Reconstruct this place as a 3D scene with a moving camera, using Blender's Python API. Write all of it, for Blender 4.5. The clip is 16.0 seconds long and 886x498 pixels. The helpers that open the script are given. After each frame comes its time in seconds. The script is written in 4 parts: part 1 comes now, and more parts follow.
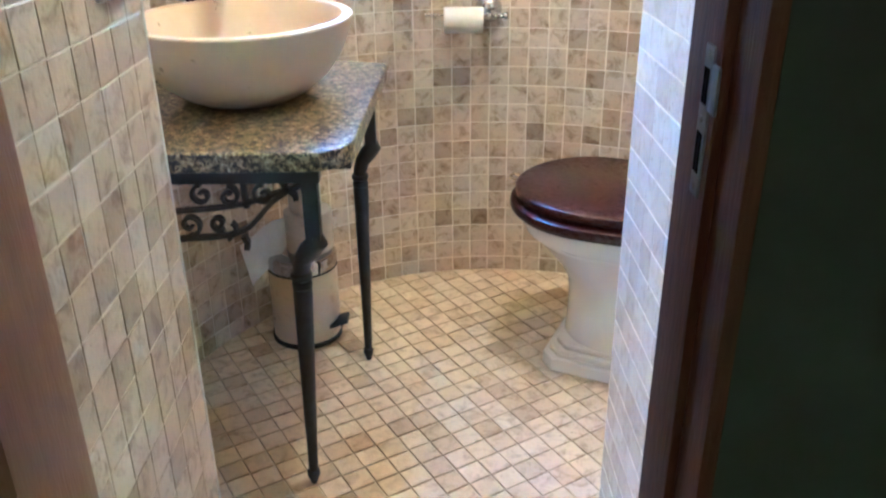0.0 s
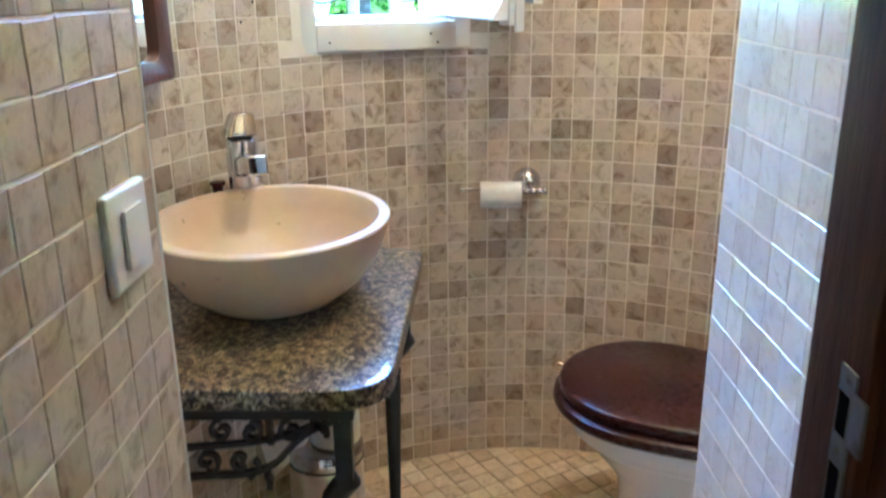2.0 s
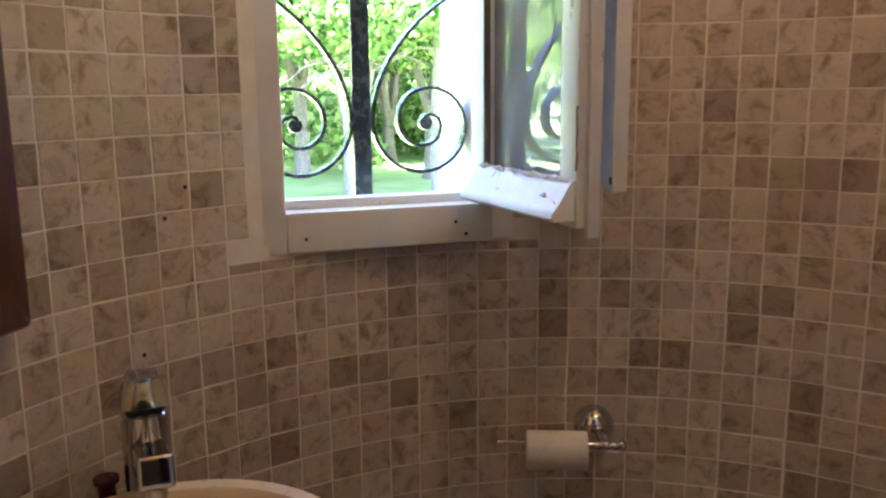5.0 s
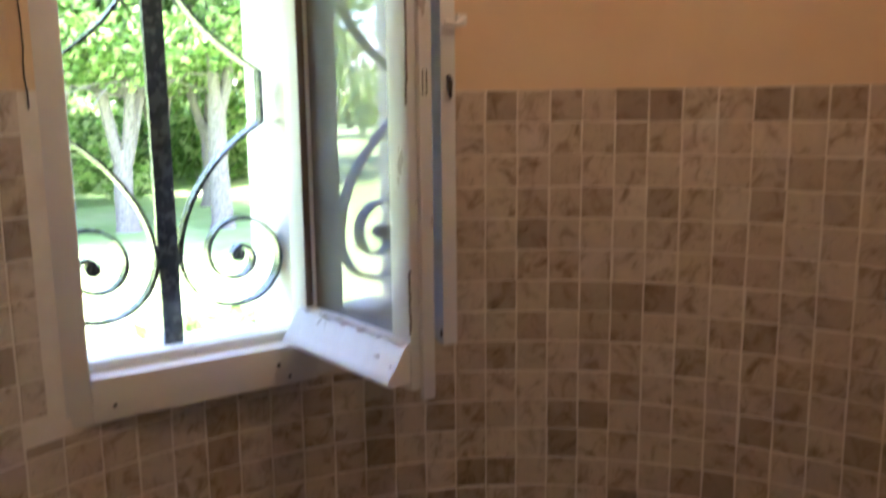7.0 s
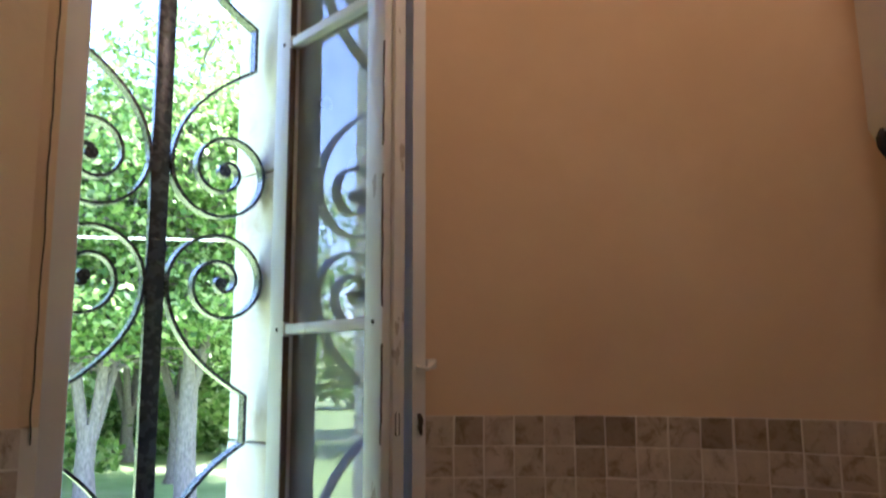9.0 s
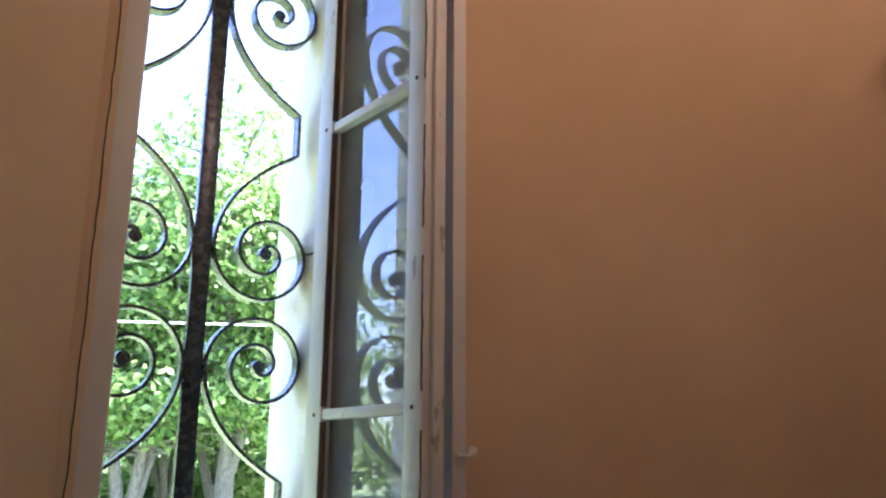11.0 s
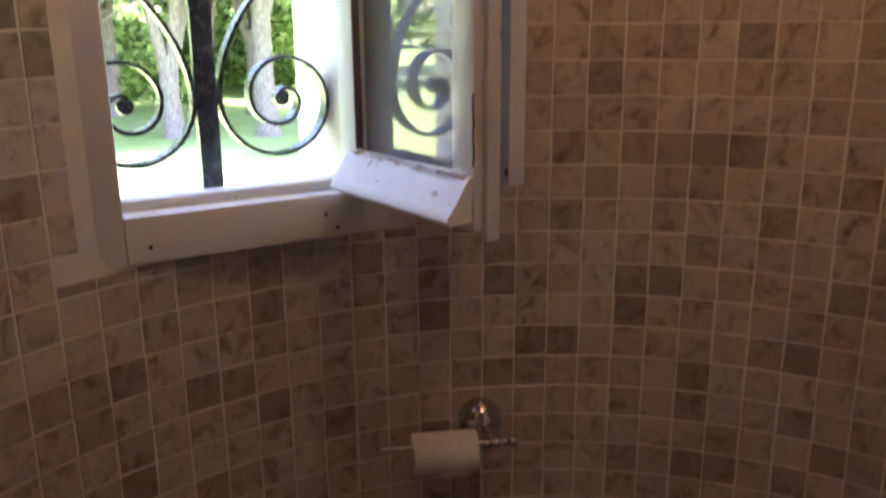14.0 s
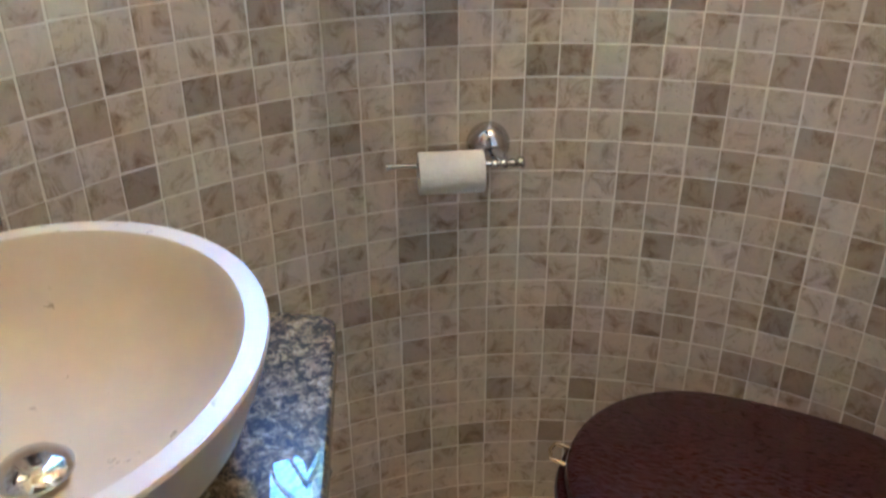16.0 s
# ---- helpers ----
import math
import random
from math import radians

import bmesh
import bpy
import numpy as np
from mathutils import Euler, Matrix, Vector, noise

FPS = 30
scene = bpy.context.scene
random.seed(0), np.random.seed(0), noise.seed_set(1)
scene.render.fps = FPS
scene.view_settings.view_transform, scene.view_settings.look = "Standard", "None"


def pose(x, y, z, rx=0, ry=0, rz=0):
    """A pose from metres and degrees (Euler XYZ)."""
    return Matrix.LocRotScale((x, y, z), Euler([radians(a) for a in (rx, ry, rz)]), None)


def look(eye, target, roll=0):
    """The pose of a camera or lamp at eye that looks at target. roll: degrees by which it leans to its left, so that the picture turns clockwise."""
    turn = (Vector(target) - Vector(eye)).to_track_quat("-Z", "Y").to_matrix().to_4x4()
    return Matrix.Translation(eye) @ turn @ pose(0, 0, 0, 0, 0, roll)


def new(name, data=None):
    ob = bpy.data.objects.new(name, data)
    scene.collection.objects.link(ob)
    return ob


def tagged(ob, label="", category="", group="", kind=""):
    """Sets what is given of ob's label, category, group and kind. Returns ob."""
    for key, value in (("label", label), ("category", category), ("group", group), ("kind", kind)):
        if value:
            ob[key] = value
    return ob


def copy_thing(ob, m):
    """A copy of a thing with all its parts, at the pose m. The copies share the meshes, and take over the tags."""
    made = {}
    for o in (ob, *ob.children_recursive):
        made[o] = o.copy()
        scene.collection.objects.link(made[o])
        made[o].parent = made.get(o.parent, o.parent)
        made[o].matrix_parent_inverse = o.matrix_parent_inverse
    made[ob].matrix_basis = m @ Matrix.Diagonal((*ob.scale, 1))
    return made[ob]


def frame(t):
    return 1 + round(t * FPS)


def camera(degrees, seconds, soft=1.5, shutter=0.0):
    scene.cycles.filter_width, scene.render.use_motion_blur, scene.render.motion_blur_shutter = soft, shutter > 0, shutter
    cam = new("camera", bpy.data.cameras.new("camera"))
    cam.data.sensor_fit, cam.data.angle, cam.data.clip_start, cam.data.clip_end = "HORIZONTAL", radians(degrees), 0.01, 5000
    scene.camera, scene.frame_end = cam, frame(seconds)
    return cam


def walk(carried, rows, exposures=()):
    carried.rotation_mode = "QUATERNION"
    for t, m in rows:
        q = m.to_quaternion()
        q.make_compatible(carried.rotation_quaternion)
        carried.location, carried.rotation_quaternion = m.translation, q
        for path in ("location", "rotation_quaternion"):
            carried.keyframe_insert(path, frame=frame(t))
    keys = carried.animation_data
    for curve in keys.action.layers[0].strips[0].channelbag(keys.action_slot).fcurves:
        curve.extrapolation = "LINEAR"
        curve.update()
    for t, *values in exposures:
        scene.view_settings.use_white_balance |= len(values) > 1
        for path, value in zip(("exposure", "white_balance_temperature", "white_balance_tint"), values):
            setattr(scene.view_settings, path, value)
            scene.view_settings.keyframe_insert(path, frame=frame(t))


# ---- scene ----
cam = camera(55.90, 16.0, soft=2.2, shutter=0.5)
# seconds, x, y, z, yaw, pitch, roll
PATH = (
    (0.0, -0.118, -1.452, 1.114, 0.32, -25.20, -0.64),
    (0.5, -0.120, -1.440, 1.170, 0.67, -24.15, -0.97),
    (1.0, -0.141, -1.397, 1.188, 0.88, -22.29, -0.82),
    (1.5, -0.150, -1.332, 1.214, 1.08, -20.29, -0.77),
    (2.0, -0.166, -1.255, 1.239, 1.36, -18.03, -0.63),
    (2.5, -0.132, -1.161, 1.255, 2.08, -14.18, -0.62),
    (3.0, -0.081, -1.085, 1.298, 3.51, -10.43, -0.60),
    (3.2, -0.080, -1.050, 1.325, 4.08, -9.59, -0.36),
    (5.5, -0.186, -0.497, 1.320, 3.39, -12.05, -0.75),
    (5.8, -0.190, -0.461, 1.341, 1.34, -13.73, -0.87),
    (6.0, -0.206, -0.447, 1.373, -1.42, -14.75, -0.97),
    (6.5, -0.221, -0.474, 1.436, -6.74, -14.77, -0.93),
    (7.0, -0.226, -0.528, 1.500, -11.23, -9.81, -0.63),
    (7.5, -0.212, -0.564, 1.547, -12.61, -3.18, -0.47),
    (7.6, -0.226, -0.567, 1.559, -13.32, -2.54, -0.44),
    (8.0, -0.231, -0.590, 1.575, -13.72, 1.27, -0.12),
    (8.5, -0.239, -0.616, 1.581, -13.70, 5.35, -0.11),
    (9.0, -0.244, -0.634, 1.588, -13.15, 8.65, -0.13),
    (9.2, -0.240, -0.646, 1.604, -12.61, 10.00, -0.06),
    (11.3, -0.243, -0.599, 1.578, -9.89, 14.48, 0.31),
    (11.5, -0.237, -0.576, 1.562, -9.45, 14.25, 0.16),
    (12.0, -0.237, -0.522, 1.522, -9.18, 9.03, -0.10),
    (12.3, -0.233, -0.499, 1.513, -8.77, 3.86, -0.36),
    (12.5, -0.243, -0.483, 1.489, -9.20, 1.22, -0.51),
    (13.0, -0.246, -0.454, 1.439, -9.10, -5.68, -0.45),
    (13.5, -0.243, -0.446, 1.406, -8.87, -10.63, -0.47),
    (14.0, -0.233, -0.433, 1.380, -8.08, -15.58, -0.48),
    (14.5, -0.242, -0.422, 1.347, -7.83, -20.02, -0.43),
    (15.0, -0.244, -0.427, 1.330, -7.38, -24.04, -0.12),
    (15.5, -0.227, -0.439, 1.266, -6.93, -25.64, -0.44),
    (16.0, -0.211, -0.453, 1.221, -6.25, -27.79, -0.45),
)
EXPOSURES = ((0.0, 7.5, 4250, 6), (2.0, 6.8, 4450, 6), (3.2, 5.9, 4900, 16), (5.5, 4.8, 5800, 28), (6.5, 4.85, 5900, 29), (7.0, 4.45, 5800, 30), (8.0, 3.8, 5550, 30), (9.0, 3.4, 5300, 29), (11.3, 3.2, 5350, 38), (12.5, 2.9, 5400, 40), (13.5, 3.5, 5450, 40), (14.5, 5.0, 6800, 33), (15.5, 6.35, 4350, 8), (16.0, 6.35, 4250, 6))
walk(cam, [(t, pose(x, y, z, 90 + pitch, 0, yaw) @ pose(0, 0, 0, 0, 0, roll)) for t, x, y, z, yaw, pitch, roll in PATH], EXPOSURES)

# ---- light ----
SUN_AZ, SUN_EL = math.atan2(1.1245, -0.0835), radians(52)
world = bpy.data.worlds.new("sky")
scene.world = world
world.use_nodes = True
sky = world.node_tree.nodes.new("ShaderNodeTexSky")
sky.sky_type, sky.sun_disc = "NISHITA", False
sky.sun_elevation, sky.sun_rotation = SUN_EL, SUN_AZ
world.node_tree.links.new(sky.outputs[0], world.node_tree.nodes["Background"].inputs[0])
world.node_tree.nodes["Background"].inputs[1].default_value = 0.15
sun = new("sun", bpy.data.lights.new("sun", "SUN"))
sun.data.energy, sun.data.angle, sun.data.color = 5.0, radians(0.5), (1.0, 0.95, 0.88)
to_sun = Vector((math.sin(SUN_AZ) * math.cos(SUN_EL), math.cos(SUN_AZ) * math.cos(SUN_EL), math.sin(SUN_EL)))
sun.matrix_world = look(to_sun * 30, (0, 0, 0))
hall_bulb = new("hall_bulb", bpy.data.lights.new("hall_bulb", "POINT"))
hall_bulb.data.energy, hall_bulb.data.color, hall_bulb.data.shadow_soft_size = 0.29, (1.0, 0.74, 0.48), 0.05
hall_bulb.location = (-0.95, -2.75, 1.86)
room_bulb = new("room_bulb", bpy.data.lights.new("room_bulb", "POINT"))
room_bulb.data.energy, room_bulb.data.color, room_bulb.data.shadow_soft_size = 0.37, (1.0, 0.735, 0.465), 0.06
room_bulb.location = (0.24, -0.06, 2.59)


# ---- materials ----
def link(nt, a, b):
    nt.links.new(a, b)


def node(nt, kind, **values):
    n = nt.nodes.new(kind)
    for key, value in values.items():
        n.inputs[key].default_value = value
    return n


def ramp(nt, source, stops):
    r = nt.nodes.new("ShaderNodeValToRGB")
    el = r.color_ramp.elements
    while len(el) < len(stops):
        el.new(0.5)
    for e, (p, c) in zip(el, stops):
        e.position, e.color = p, (*c, 1)
    link(nt, source, r.inputs[0])
    return r.outputs[0]


def surface(name, stops, scale=6.0, detail=6.0, rough=0.5, rough_var=0.1, metal=0.0, bump=0.1, bump_scale=60.0, stretch=(1, 1, 1),
            spots=None, spot_scale=3.0, coat=0.0, spec=0.5):
    """A material of two noises (grain and stains) with fine relief."""
    m = bpy.data.materials.new(name)
    m.use_nodes = True
    nt = m.node_tree
    b = nt.nodes["Principled BSDF"]
    co = nt.nodes.new("ShaderNodeTexCoord")
    mp = node(nt, "ShaderNodeMapping", Scale=stretch)
    link(nt, co.outputs["Object"], mp.inputs[0])
    n1 = node(nt, "ShaderNodeTexNoise", Scale=scale, Detail=detail, Roughness=0.6)
    link(nt, mp.outputs[0], n1.inputs["Vector"])
    col = ramp(nt, n1.outputs[0], stops)
    if spots:
        n2 = node(nt, "ShaderNodeTexNoise", Scale=spot_scale, Detail=4.0, Roughness=0.65)
        link(nt, mp.outputs[0], n2.inputs["Vector"])
        f = ramp(nt, n2.outputs[0], ((spots[1], (0, 0, 0)), (spots[2], (1, 1, 1))))
        mx = nt.nodes.new("ShaderNodeMix")
        mx.data_type = "RGBA"
        link(nt, f, mx.inputs[0])
        link(nt, col, mx.inputs[6])
        mx.inputs[7].default_value = (*spots[0], 1)
        col = mx.outputs[2]
    link(nt, col, b.inputs["Base Color"])
    n3 = node(nt, "ShaderNodeTexNoise", Scale=bump_scale, Detail=3.0)
    link(nt, mp.outputs[0], n3.inputs["Vector"])
    mr = node(nt, "ShaderNodeMapRange", **{"To Min": max(0.02, rough - rough_var), "To Max": min(1.0, rough + rough_var)})
    link(nt, n3.outputs[0], mr.inputs[0])
    link(nt, mr.outputs[0], b.inputs["Roughness"])
    b.inputs["Metallic"].default_value = metal
    b.inputs["Specular IOR Level"].default_value = spec
    b.inputs["Coat Weight"].default_value = coat
    b.inputs["Coat Roughness"].default_value = 0.05
    if bump:
        bp = node(nt, "ShaderNodeBump", Strength=bump, Distance=0.004)
        link(nt, n3.outputs[0], bp.inputs["Height"])
        link(nt, bp.outputs[0], b.inputs["Normal"])
    return m


def stone_tile(name, stops, rough, vein=0.5, relief=0.25, spread=0.13, coat=0.0, grain=30.0):
    """Tumbled stone: each piece takes its own tone and its own stretch of veining."""
    m = bpy.data.materials.new(name)
    m.use_nodes = True
    nt = m.node_tree
    b = nt.nodes["Principled BSDF"]
    info = nt.nodes.new("ShaderNodeObjectInfo")
    geo = nt.nodes.new("ShaderNodeNewGeometry")
    add = nt.nodes.new("ShaderNodeMath")
    link(nt, info.outputs["Random"], add.inputs[0])
    link(nt, geo.outputs["Random Per Island"], add.inputs[1])
    fr = nt.nodes.new("ShaderNodeMath")
    fr.operation = "FRACT"
    link(nt, add.outputs[0], fr.inputs[0])
    tone = ramp(nt, fr.outputs[0], stops)
    comb = nt.nodes.new("ShaderNodeCombineXYZ")
    big = nt.nodes.new("ShaderNodeMath")
    big.operation = "MULTIPLY"
    big.inputs[1].default_value = 37.0
    link(nt, fr.outputs[0], big.inputs[0])
    for k in range(3):
        link(nt, big.outputs[0], comb.inputs[k])
    va = nt.nodes.new("ShaderNodeVectorMath")
    link(nt, geo.outputs["Position"], va.inputs[0])
    link(nt, comb.outputs[0], va.inputs[1])
    n1 = node(nt, "ShaderNodeTexNoise", Scale=grain, Detail=6.5, Roughness=0.64, Distortion=0.7)
    link(nt, va.outputs[0], n1.inputs["Vector"])
    n2 = node(nt, "ShaderNodeTexNoise", Scale=150.0, Detail=3.0)
    link(nt, va.outputs[0], n2.inputs["Vector"])
    clouds = ramp(nt, n1.outputs[0], ((0.30, (0.44, 0.37, 0.29)), (0.41, (0.78, 0.735, 0.67)), (0.50, (1.0, 1.0, 1.0)), (0.70, (1.12, 1.12, 1.12))))
    mx = nt.nodes.new("ShaderNodeMix")
    mx.data_type, mx.blend_type = "RGBA", "MULTIPLY"
    mx.inputs[0].default_value = vein
    link(nt, tone, mx.inputs[6])
    link(nt, clouds, mx.inputs[7])
    pits = ramp(nt, n2.outputs[0], ((0.28, (0.55, 0.48, 0.40)), (0.36, (1, 1, 1))))
    m2 = nt.nodes.new("ShaderNodeMix")
    m2.data_type, m2.blend_type = "RGBA", "MULTIPLY"
    m2.inputs[0].default_value = 0.6
    link(nt, mx.outputs[2], m2.inputs[6])
    link(nt, pits, m2.inputs[7])
    link(nt, m2.outputs[2], b.inputs["Base Color"])
    mr = node(nt, "ShaderNodeMapRange", **{"To Min": max(0.02, rough - spread), "To Max": rough + spread})
    b.inputs["Coat Weight"].default_value = coat
    b.inputs["Coat Roughness"].default_value = 0.05
    link(nt, n1.outputs[0], mr.inputs[0])
    link(nt, mr.outputs[0], b.inputs["Roughness"])
    bp = node(nt, "ShaderNodeBump", Strength=relief, Distance=0.002)
    link(nt, n2.outputs[0], bp.inputs["Height"])
    link(nt, bp.outputs[0], b.inputs["Normal"])
    return m


def granite():
    m = bpy.data.materials.new("granite")
    m.use_nodes = True
    nt = m.node_tree
    b = nt.nodes["Principled BSDF"]
    co = nt.nodes.new("ShaderNodeTexCoord")
    n0 = node(nt, "ShaderNodeTexNoise", Scale=88.0, Detail=4.5, Roughness=0.7, Distortion=0.9)
    link(nt, co.outputs["Object"], n0.inputs["Vector"])
    base = ramp(nt, n0.outputs[0], ((0.39, (0.014, 0.013, 0.012)), (0.46, (0.06, 0.05, 0.032)), (0.53, (0.20, 0.15, 0.075)), (0.61, (0.34, 0.27, 0.155)), (0.73, (0.50, 0.45, 0.36))))
    n1 = node(nt, "ShaderNodeTexVoronoi", Scale=130.0, Randomness=1.0)
    link(nt, co.outputs["Object"], n1.inputs["Vector"])
    n2 = node(nt, "ShaderNodeTexNoise", Scale=95.0, Detail=3.0)
    link(nt, co.outputs["Object"], n2.inputs["Vector"])
    dark = ramp(nt, n2.outputs[0], ((0.56, (1, 1, 1)), (0.64, (0.06, 0.05, 0.04))))
    mx = nt.nodes.new("ShaderNodeMix")
    mx.data_type, mx.blend_type = "RGBA", "MULTIPLY"
    mx.inputs[0].default_value = 0.8
    link(nt, base, mx.inputs[6])
    link(nt, dark, mx.inputs[7])
    grain = ramp(nt, n1.outputs["Distance"], ((0.0, (0.75, 0.75, 0.75)), (0.6, (1.1, 1.1, 1.1))))
    m2 = nt.nodes.new("ShaderNodeMix")
    m2.data_type, m2.blend_type = "RGBA", "MULTIPLY"
    m2.inputs[0].default_value = 0.7
    link(nt, mx.outputs[2], m2.inputs[6])
    link(nt, grain, m2.inputs[7])
    link(nt, m2.outputs[2], b.inputs["Base Color"])
    b.inputs["Roughness"].default_value = 0.36
    b.inputs["Specular IOR Level"].default_value = 0.25
    b.inputs["Coat Weight"].default_value = 0.8
    b.inputs["Coat Roughness"].default_value = 0.015
    return m


def chipped_paint():
    """White paint that has flaked off here and there down to grey wood."""
    m = surface("chipped_paint", ((0.35, (0.78, 0.77, 0.75)), (0.65, (0.86, 0.855, 0.84))), 9, rough=0.45, bump=0.25, bump_scale=45,
                spots=((0.50, 0.46, 0.42), 0.655, 0.67), spot_scale=22, stretch=(1.6, 1.6, 0.6))
    return m


def pane_glass():
    m = bpy.data.materials.new("window_glass")
    m.use_nodes = True
    nt = m.node_tree
    out = nt.nodes["Material Output"]
    nt.nodes.remove(nt.nodes["Principled BSDF"])
    tr = nt.nodes.new("ShaderNodeBsdfTransparent")
    tr.inputs[0].default_value = (0.95, 0.96, 0.955, 1)
    gl = nt.nodes.new("ShaderNodeBsdfGlossy")
    gl.inputs["Roughness"].default_value = 0.005
    fr = nt.nodes.new("ShaderNodeFresnel")
    fr.inputs[0].default_value = 2.1
    co = nt.nodes.new("ShaderNodeTexCoord")
    dust = node(nt, "ShaderNodeTexNoise", Scale=6.0, Detail=2.0, Roughness=0.4)
    link(nt, co.outputs["Object"], dust.inputs["Vector"])
    df = nt.nodes.new("ShaderNodeBsdfDiffuse")
    df.inputs[0].default_value = (0.72, 0.72, 0.70, 1)
    tl = nt.nodes.new("ShaderNodeBsdfTranslucent")
    tl.inputs[0].default_value = (0.72, 0.72, 0.70, 1)
    haze = nt.nodes.new("ShaderNodeMixShader")
    haze.inputs[0].default_value = 0.3
    link(nt, df.outputs[0], haze.inputs[1])
    link(nt, tl.outputs[0], haze.inputs[2])
    f = ramp(nt, dust.outputs[0], ((0.30, (0.34, 0.34, 0.34)), (0.70, (0.62, 0.62, 0.62))))
    s1 = nt.nodes.new("ShaderNodeMixShader")
    link(nt, f, s1.inputs[0])
    link(nt, tr.outputs[0], s1.inputs[1])
    link(nt, haze.outputs[0], s1.inputs[2])
    s2 = nt.nodes.new("ShaderNodeMixShader")
    link(nt, fr.outputs[0], s2.inputs[0])
    link(nt, s1.outputs[0], s2.inputs[1])
    link(nt, gl.outputs[0], s2.inputs[2])
    link(nt, s2.outputs[0], out.inputs[0])
    return m


def leafy(name, stops):
    m = bpy.data.materials.new(name)
    m.use_nodes = True
    nt = m.node_tree
    b = nt.nodes["Principled BSDF"]
    geo = nt.nodes.new("ShaderNodeNewGeometry")
    col = ramp(nt, geo.outputs["Random Per Island"], stops)
    link(nt, col, b.inputs["Base Color"])
    b.inputs["Roughness"].default_value = 0.5
    tl = nt.nodes.new("ShaderNodeBsdfTranslucent")
    link(nt, col, tl.inputs[0])
    s = nt.nodes.new("ShaderNodeMixShader")
    s.inputs[0].default_value = 0.6
    link(nt, b.outputs[0], s.inputs[1])
    link(nt, tl.outputs[0], s.inputs[2])
    link(nt, s.outputs[0], nt.nodes["Material Output"].inputs[0])
    return m


BEIGE = ((0.0, (0.54, 0.45, 0.345)), (0.25, (0.64, 0.55, 0.44)), (0.5, (0.49, 0.40, 0.295)), (0.72, (0.58, 0.49, 0.385)), (0.9, (0.46, 0.37, 0.27)), (1.0, (0.40, 0.315, 0.225)))
BROWN = ((0.0, (0.44, 0.355, 0.262)), (0.5, (0.37, 0.292, 0.21)), (1.0, (0.30, 0.234, 0.168)))
# the right reveal's stone with the skylight on it painted in as paler tones
SKYLIT = ((0.0, (0.78, 0.75, 0.70)), (0.35, (0.84, 0.82, 0.78)), (0.7, (0.76, 0.72, 0.67)), (1.0, (0.70, 0.66, 0.61)))
CREAM = ((0.0, (0.67, 0.555, 0.385)), (0.4, (0.72, 0.615, 0.45)), (0.7, (0.63, 0.515, 0.345)), (0.94, (0.58, 0.465, 0.305)), (1.0, (0.47, 0.36, 0.23)))
M_TILE = stone_tile("wall_stone", BEIGE, 0.34, 1.0, coat=0.12)
M_TILE_SKYLIT = stone_tile("skylit_reveal_stone", SKYLIT, 0.05, 0.35, 0.02, spread=0.03)
M_TILE_DARK = stone_tile("dark_wall_stone", BROWN, 0.34, 1.0, coat=0.12)
M_FLOOR = stone_tile("floor_stone", CREAM, 0.36, 0.75, coat=0.1)
M_GROUT = surface("grout", ((0.3, (0.72, 0.65, 0.54)), (0.7, (0.82, 0.76, 0.66))), 20, rough=0.85, bump=0.2)
M_GROUT_FLOOR = surface("floor_grout", ((0.3, (0.54, 0.45, 0.32)), (0.7, (0.64, 0.55, 0.42))), 20, rough=0.85, bump=0.2)
M_PLASTER = surface("ochre_plaster", ((0.3, (0.72, 0.53, 0.325)), (0.7, (0.78, 0.60, 0.39))), 2.5, rough=0.85, bump=0.25, bump_scale=35, spots=((0.70, 0.51, 0.31), 0.45, 0.75), spot_scale=3)
M_WHITE = surface("white_paint", ((0.3, (0.74, 0.71, 0.66)), (0.7, (0.82, 0.80, 0.76))), 5, rough=0.45, bump=0.12, bump_scale=30)
M_CHIP = chipped_paint()
M_GLOSS = surface("gloss_paint", ((0.3, (0.82, 0.81, 0.79)), (0.7, (0.87, 0.86, 0.84))), 5, rough=0.2, bump=0.06, bump_scale=30)
M_BARE = surface("bare_wood", ((0.3, (0.10, 0.065, 0.045)), (0.7, (0.22, 0.16, 0.12))), 14, rough=0.8, bump=0.4, stretch=(5, 5, 0.8))
M_STONE = surface("window_stone", ((0.3, (0.74, 0.68, 0.57)), (0.6, (0.82, 0.77, 0.66)), (0.8, (0.86, 0.82, 0.74))), 9, rough=0.8, bump=0.5, bump_scale=40, spots=((0.52, 0.40, 0.24), 0.58, 0.74), spot_scale=6)
M_IRON = surface("black_iron", ((0.3, (0.010, 0.010, 0.011)), (0.7, (0.025, 0.024, 0.024))), 30, rough=0.42, bump=0.25, bump_scale=90)
M_GRILLE = surface("grille_iron", ((0.3, (0.020, 0.023, 0.025)), (0.7, (0.042, 0.046, 0.05))), 25, spec=0.6, rough=0.27, bump=0.2, bump_scale=80)
M_CHROME = surface("chrome", ((0.3, (0.53, 0.54, 0.57)), (0.7, (0.58, 0.59, 0.62))), 5, rough=0.08, rough_var=0.03, metal=1.0, bump=0)
M_BRASS = surface("brass", ((0.3, (0.66, 0.55, 0.36)), (0.7, (0.76, 0.65, 0.45))), 20, rough=0.22, metal=1.0, bump=0)
M_STEEL = surface("strike_steel", ((0.3, (0.055, 0.048, 0.039)), (0.7, (0.105, 0.092, 0.077))), 40, rough=0.75, spec=0.15, bump=0.1)
M_MARBLE = surface("cream_marble", ((0.3, (0.58, 0.44, 0.28)), (0.6, (0.64, 0.50, 0.335)), (0.8, (0.68, 0.56, 0.41))), 7, rough=0.33, bump=0.05, spots=((0.34, 0.24, 0.15), 0.665, 0.72), spot_scale=30)
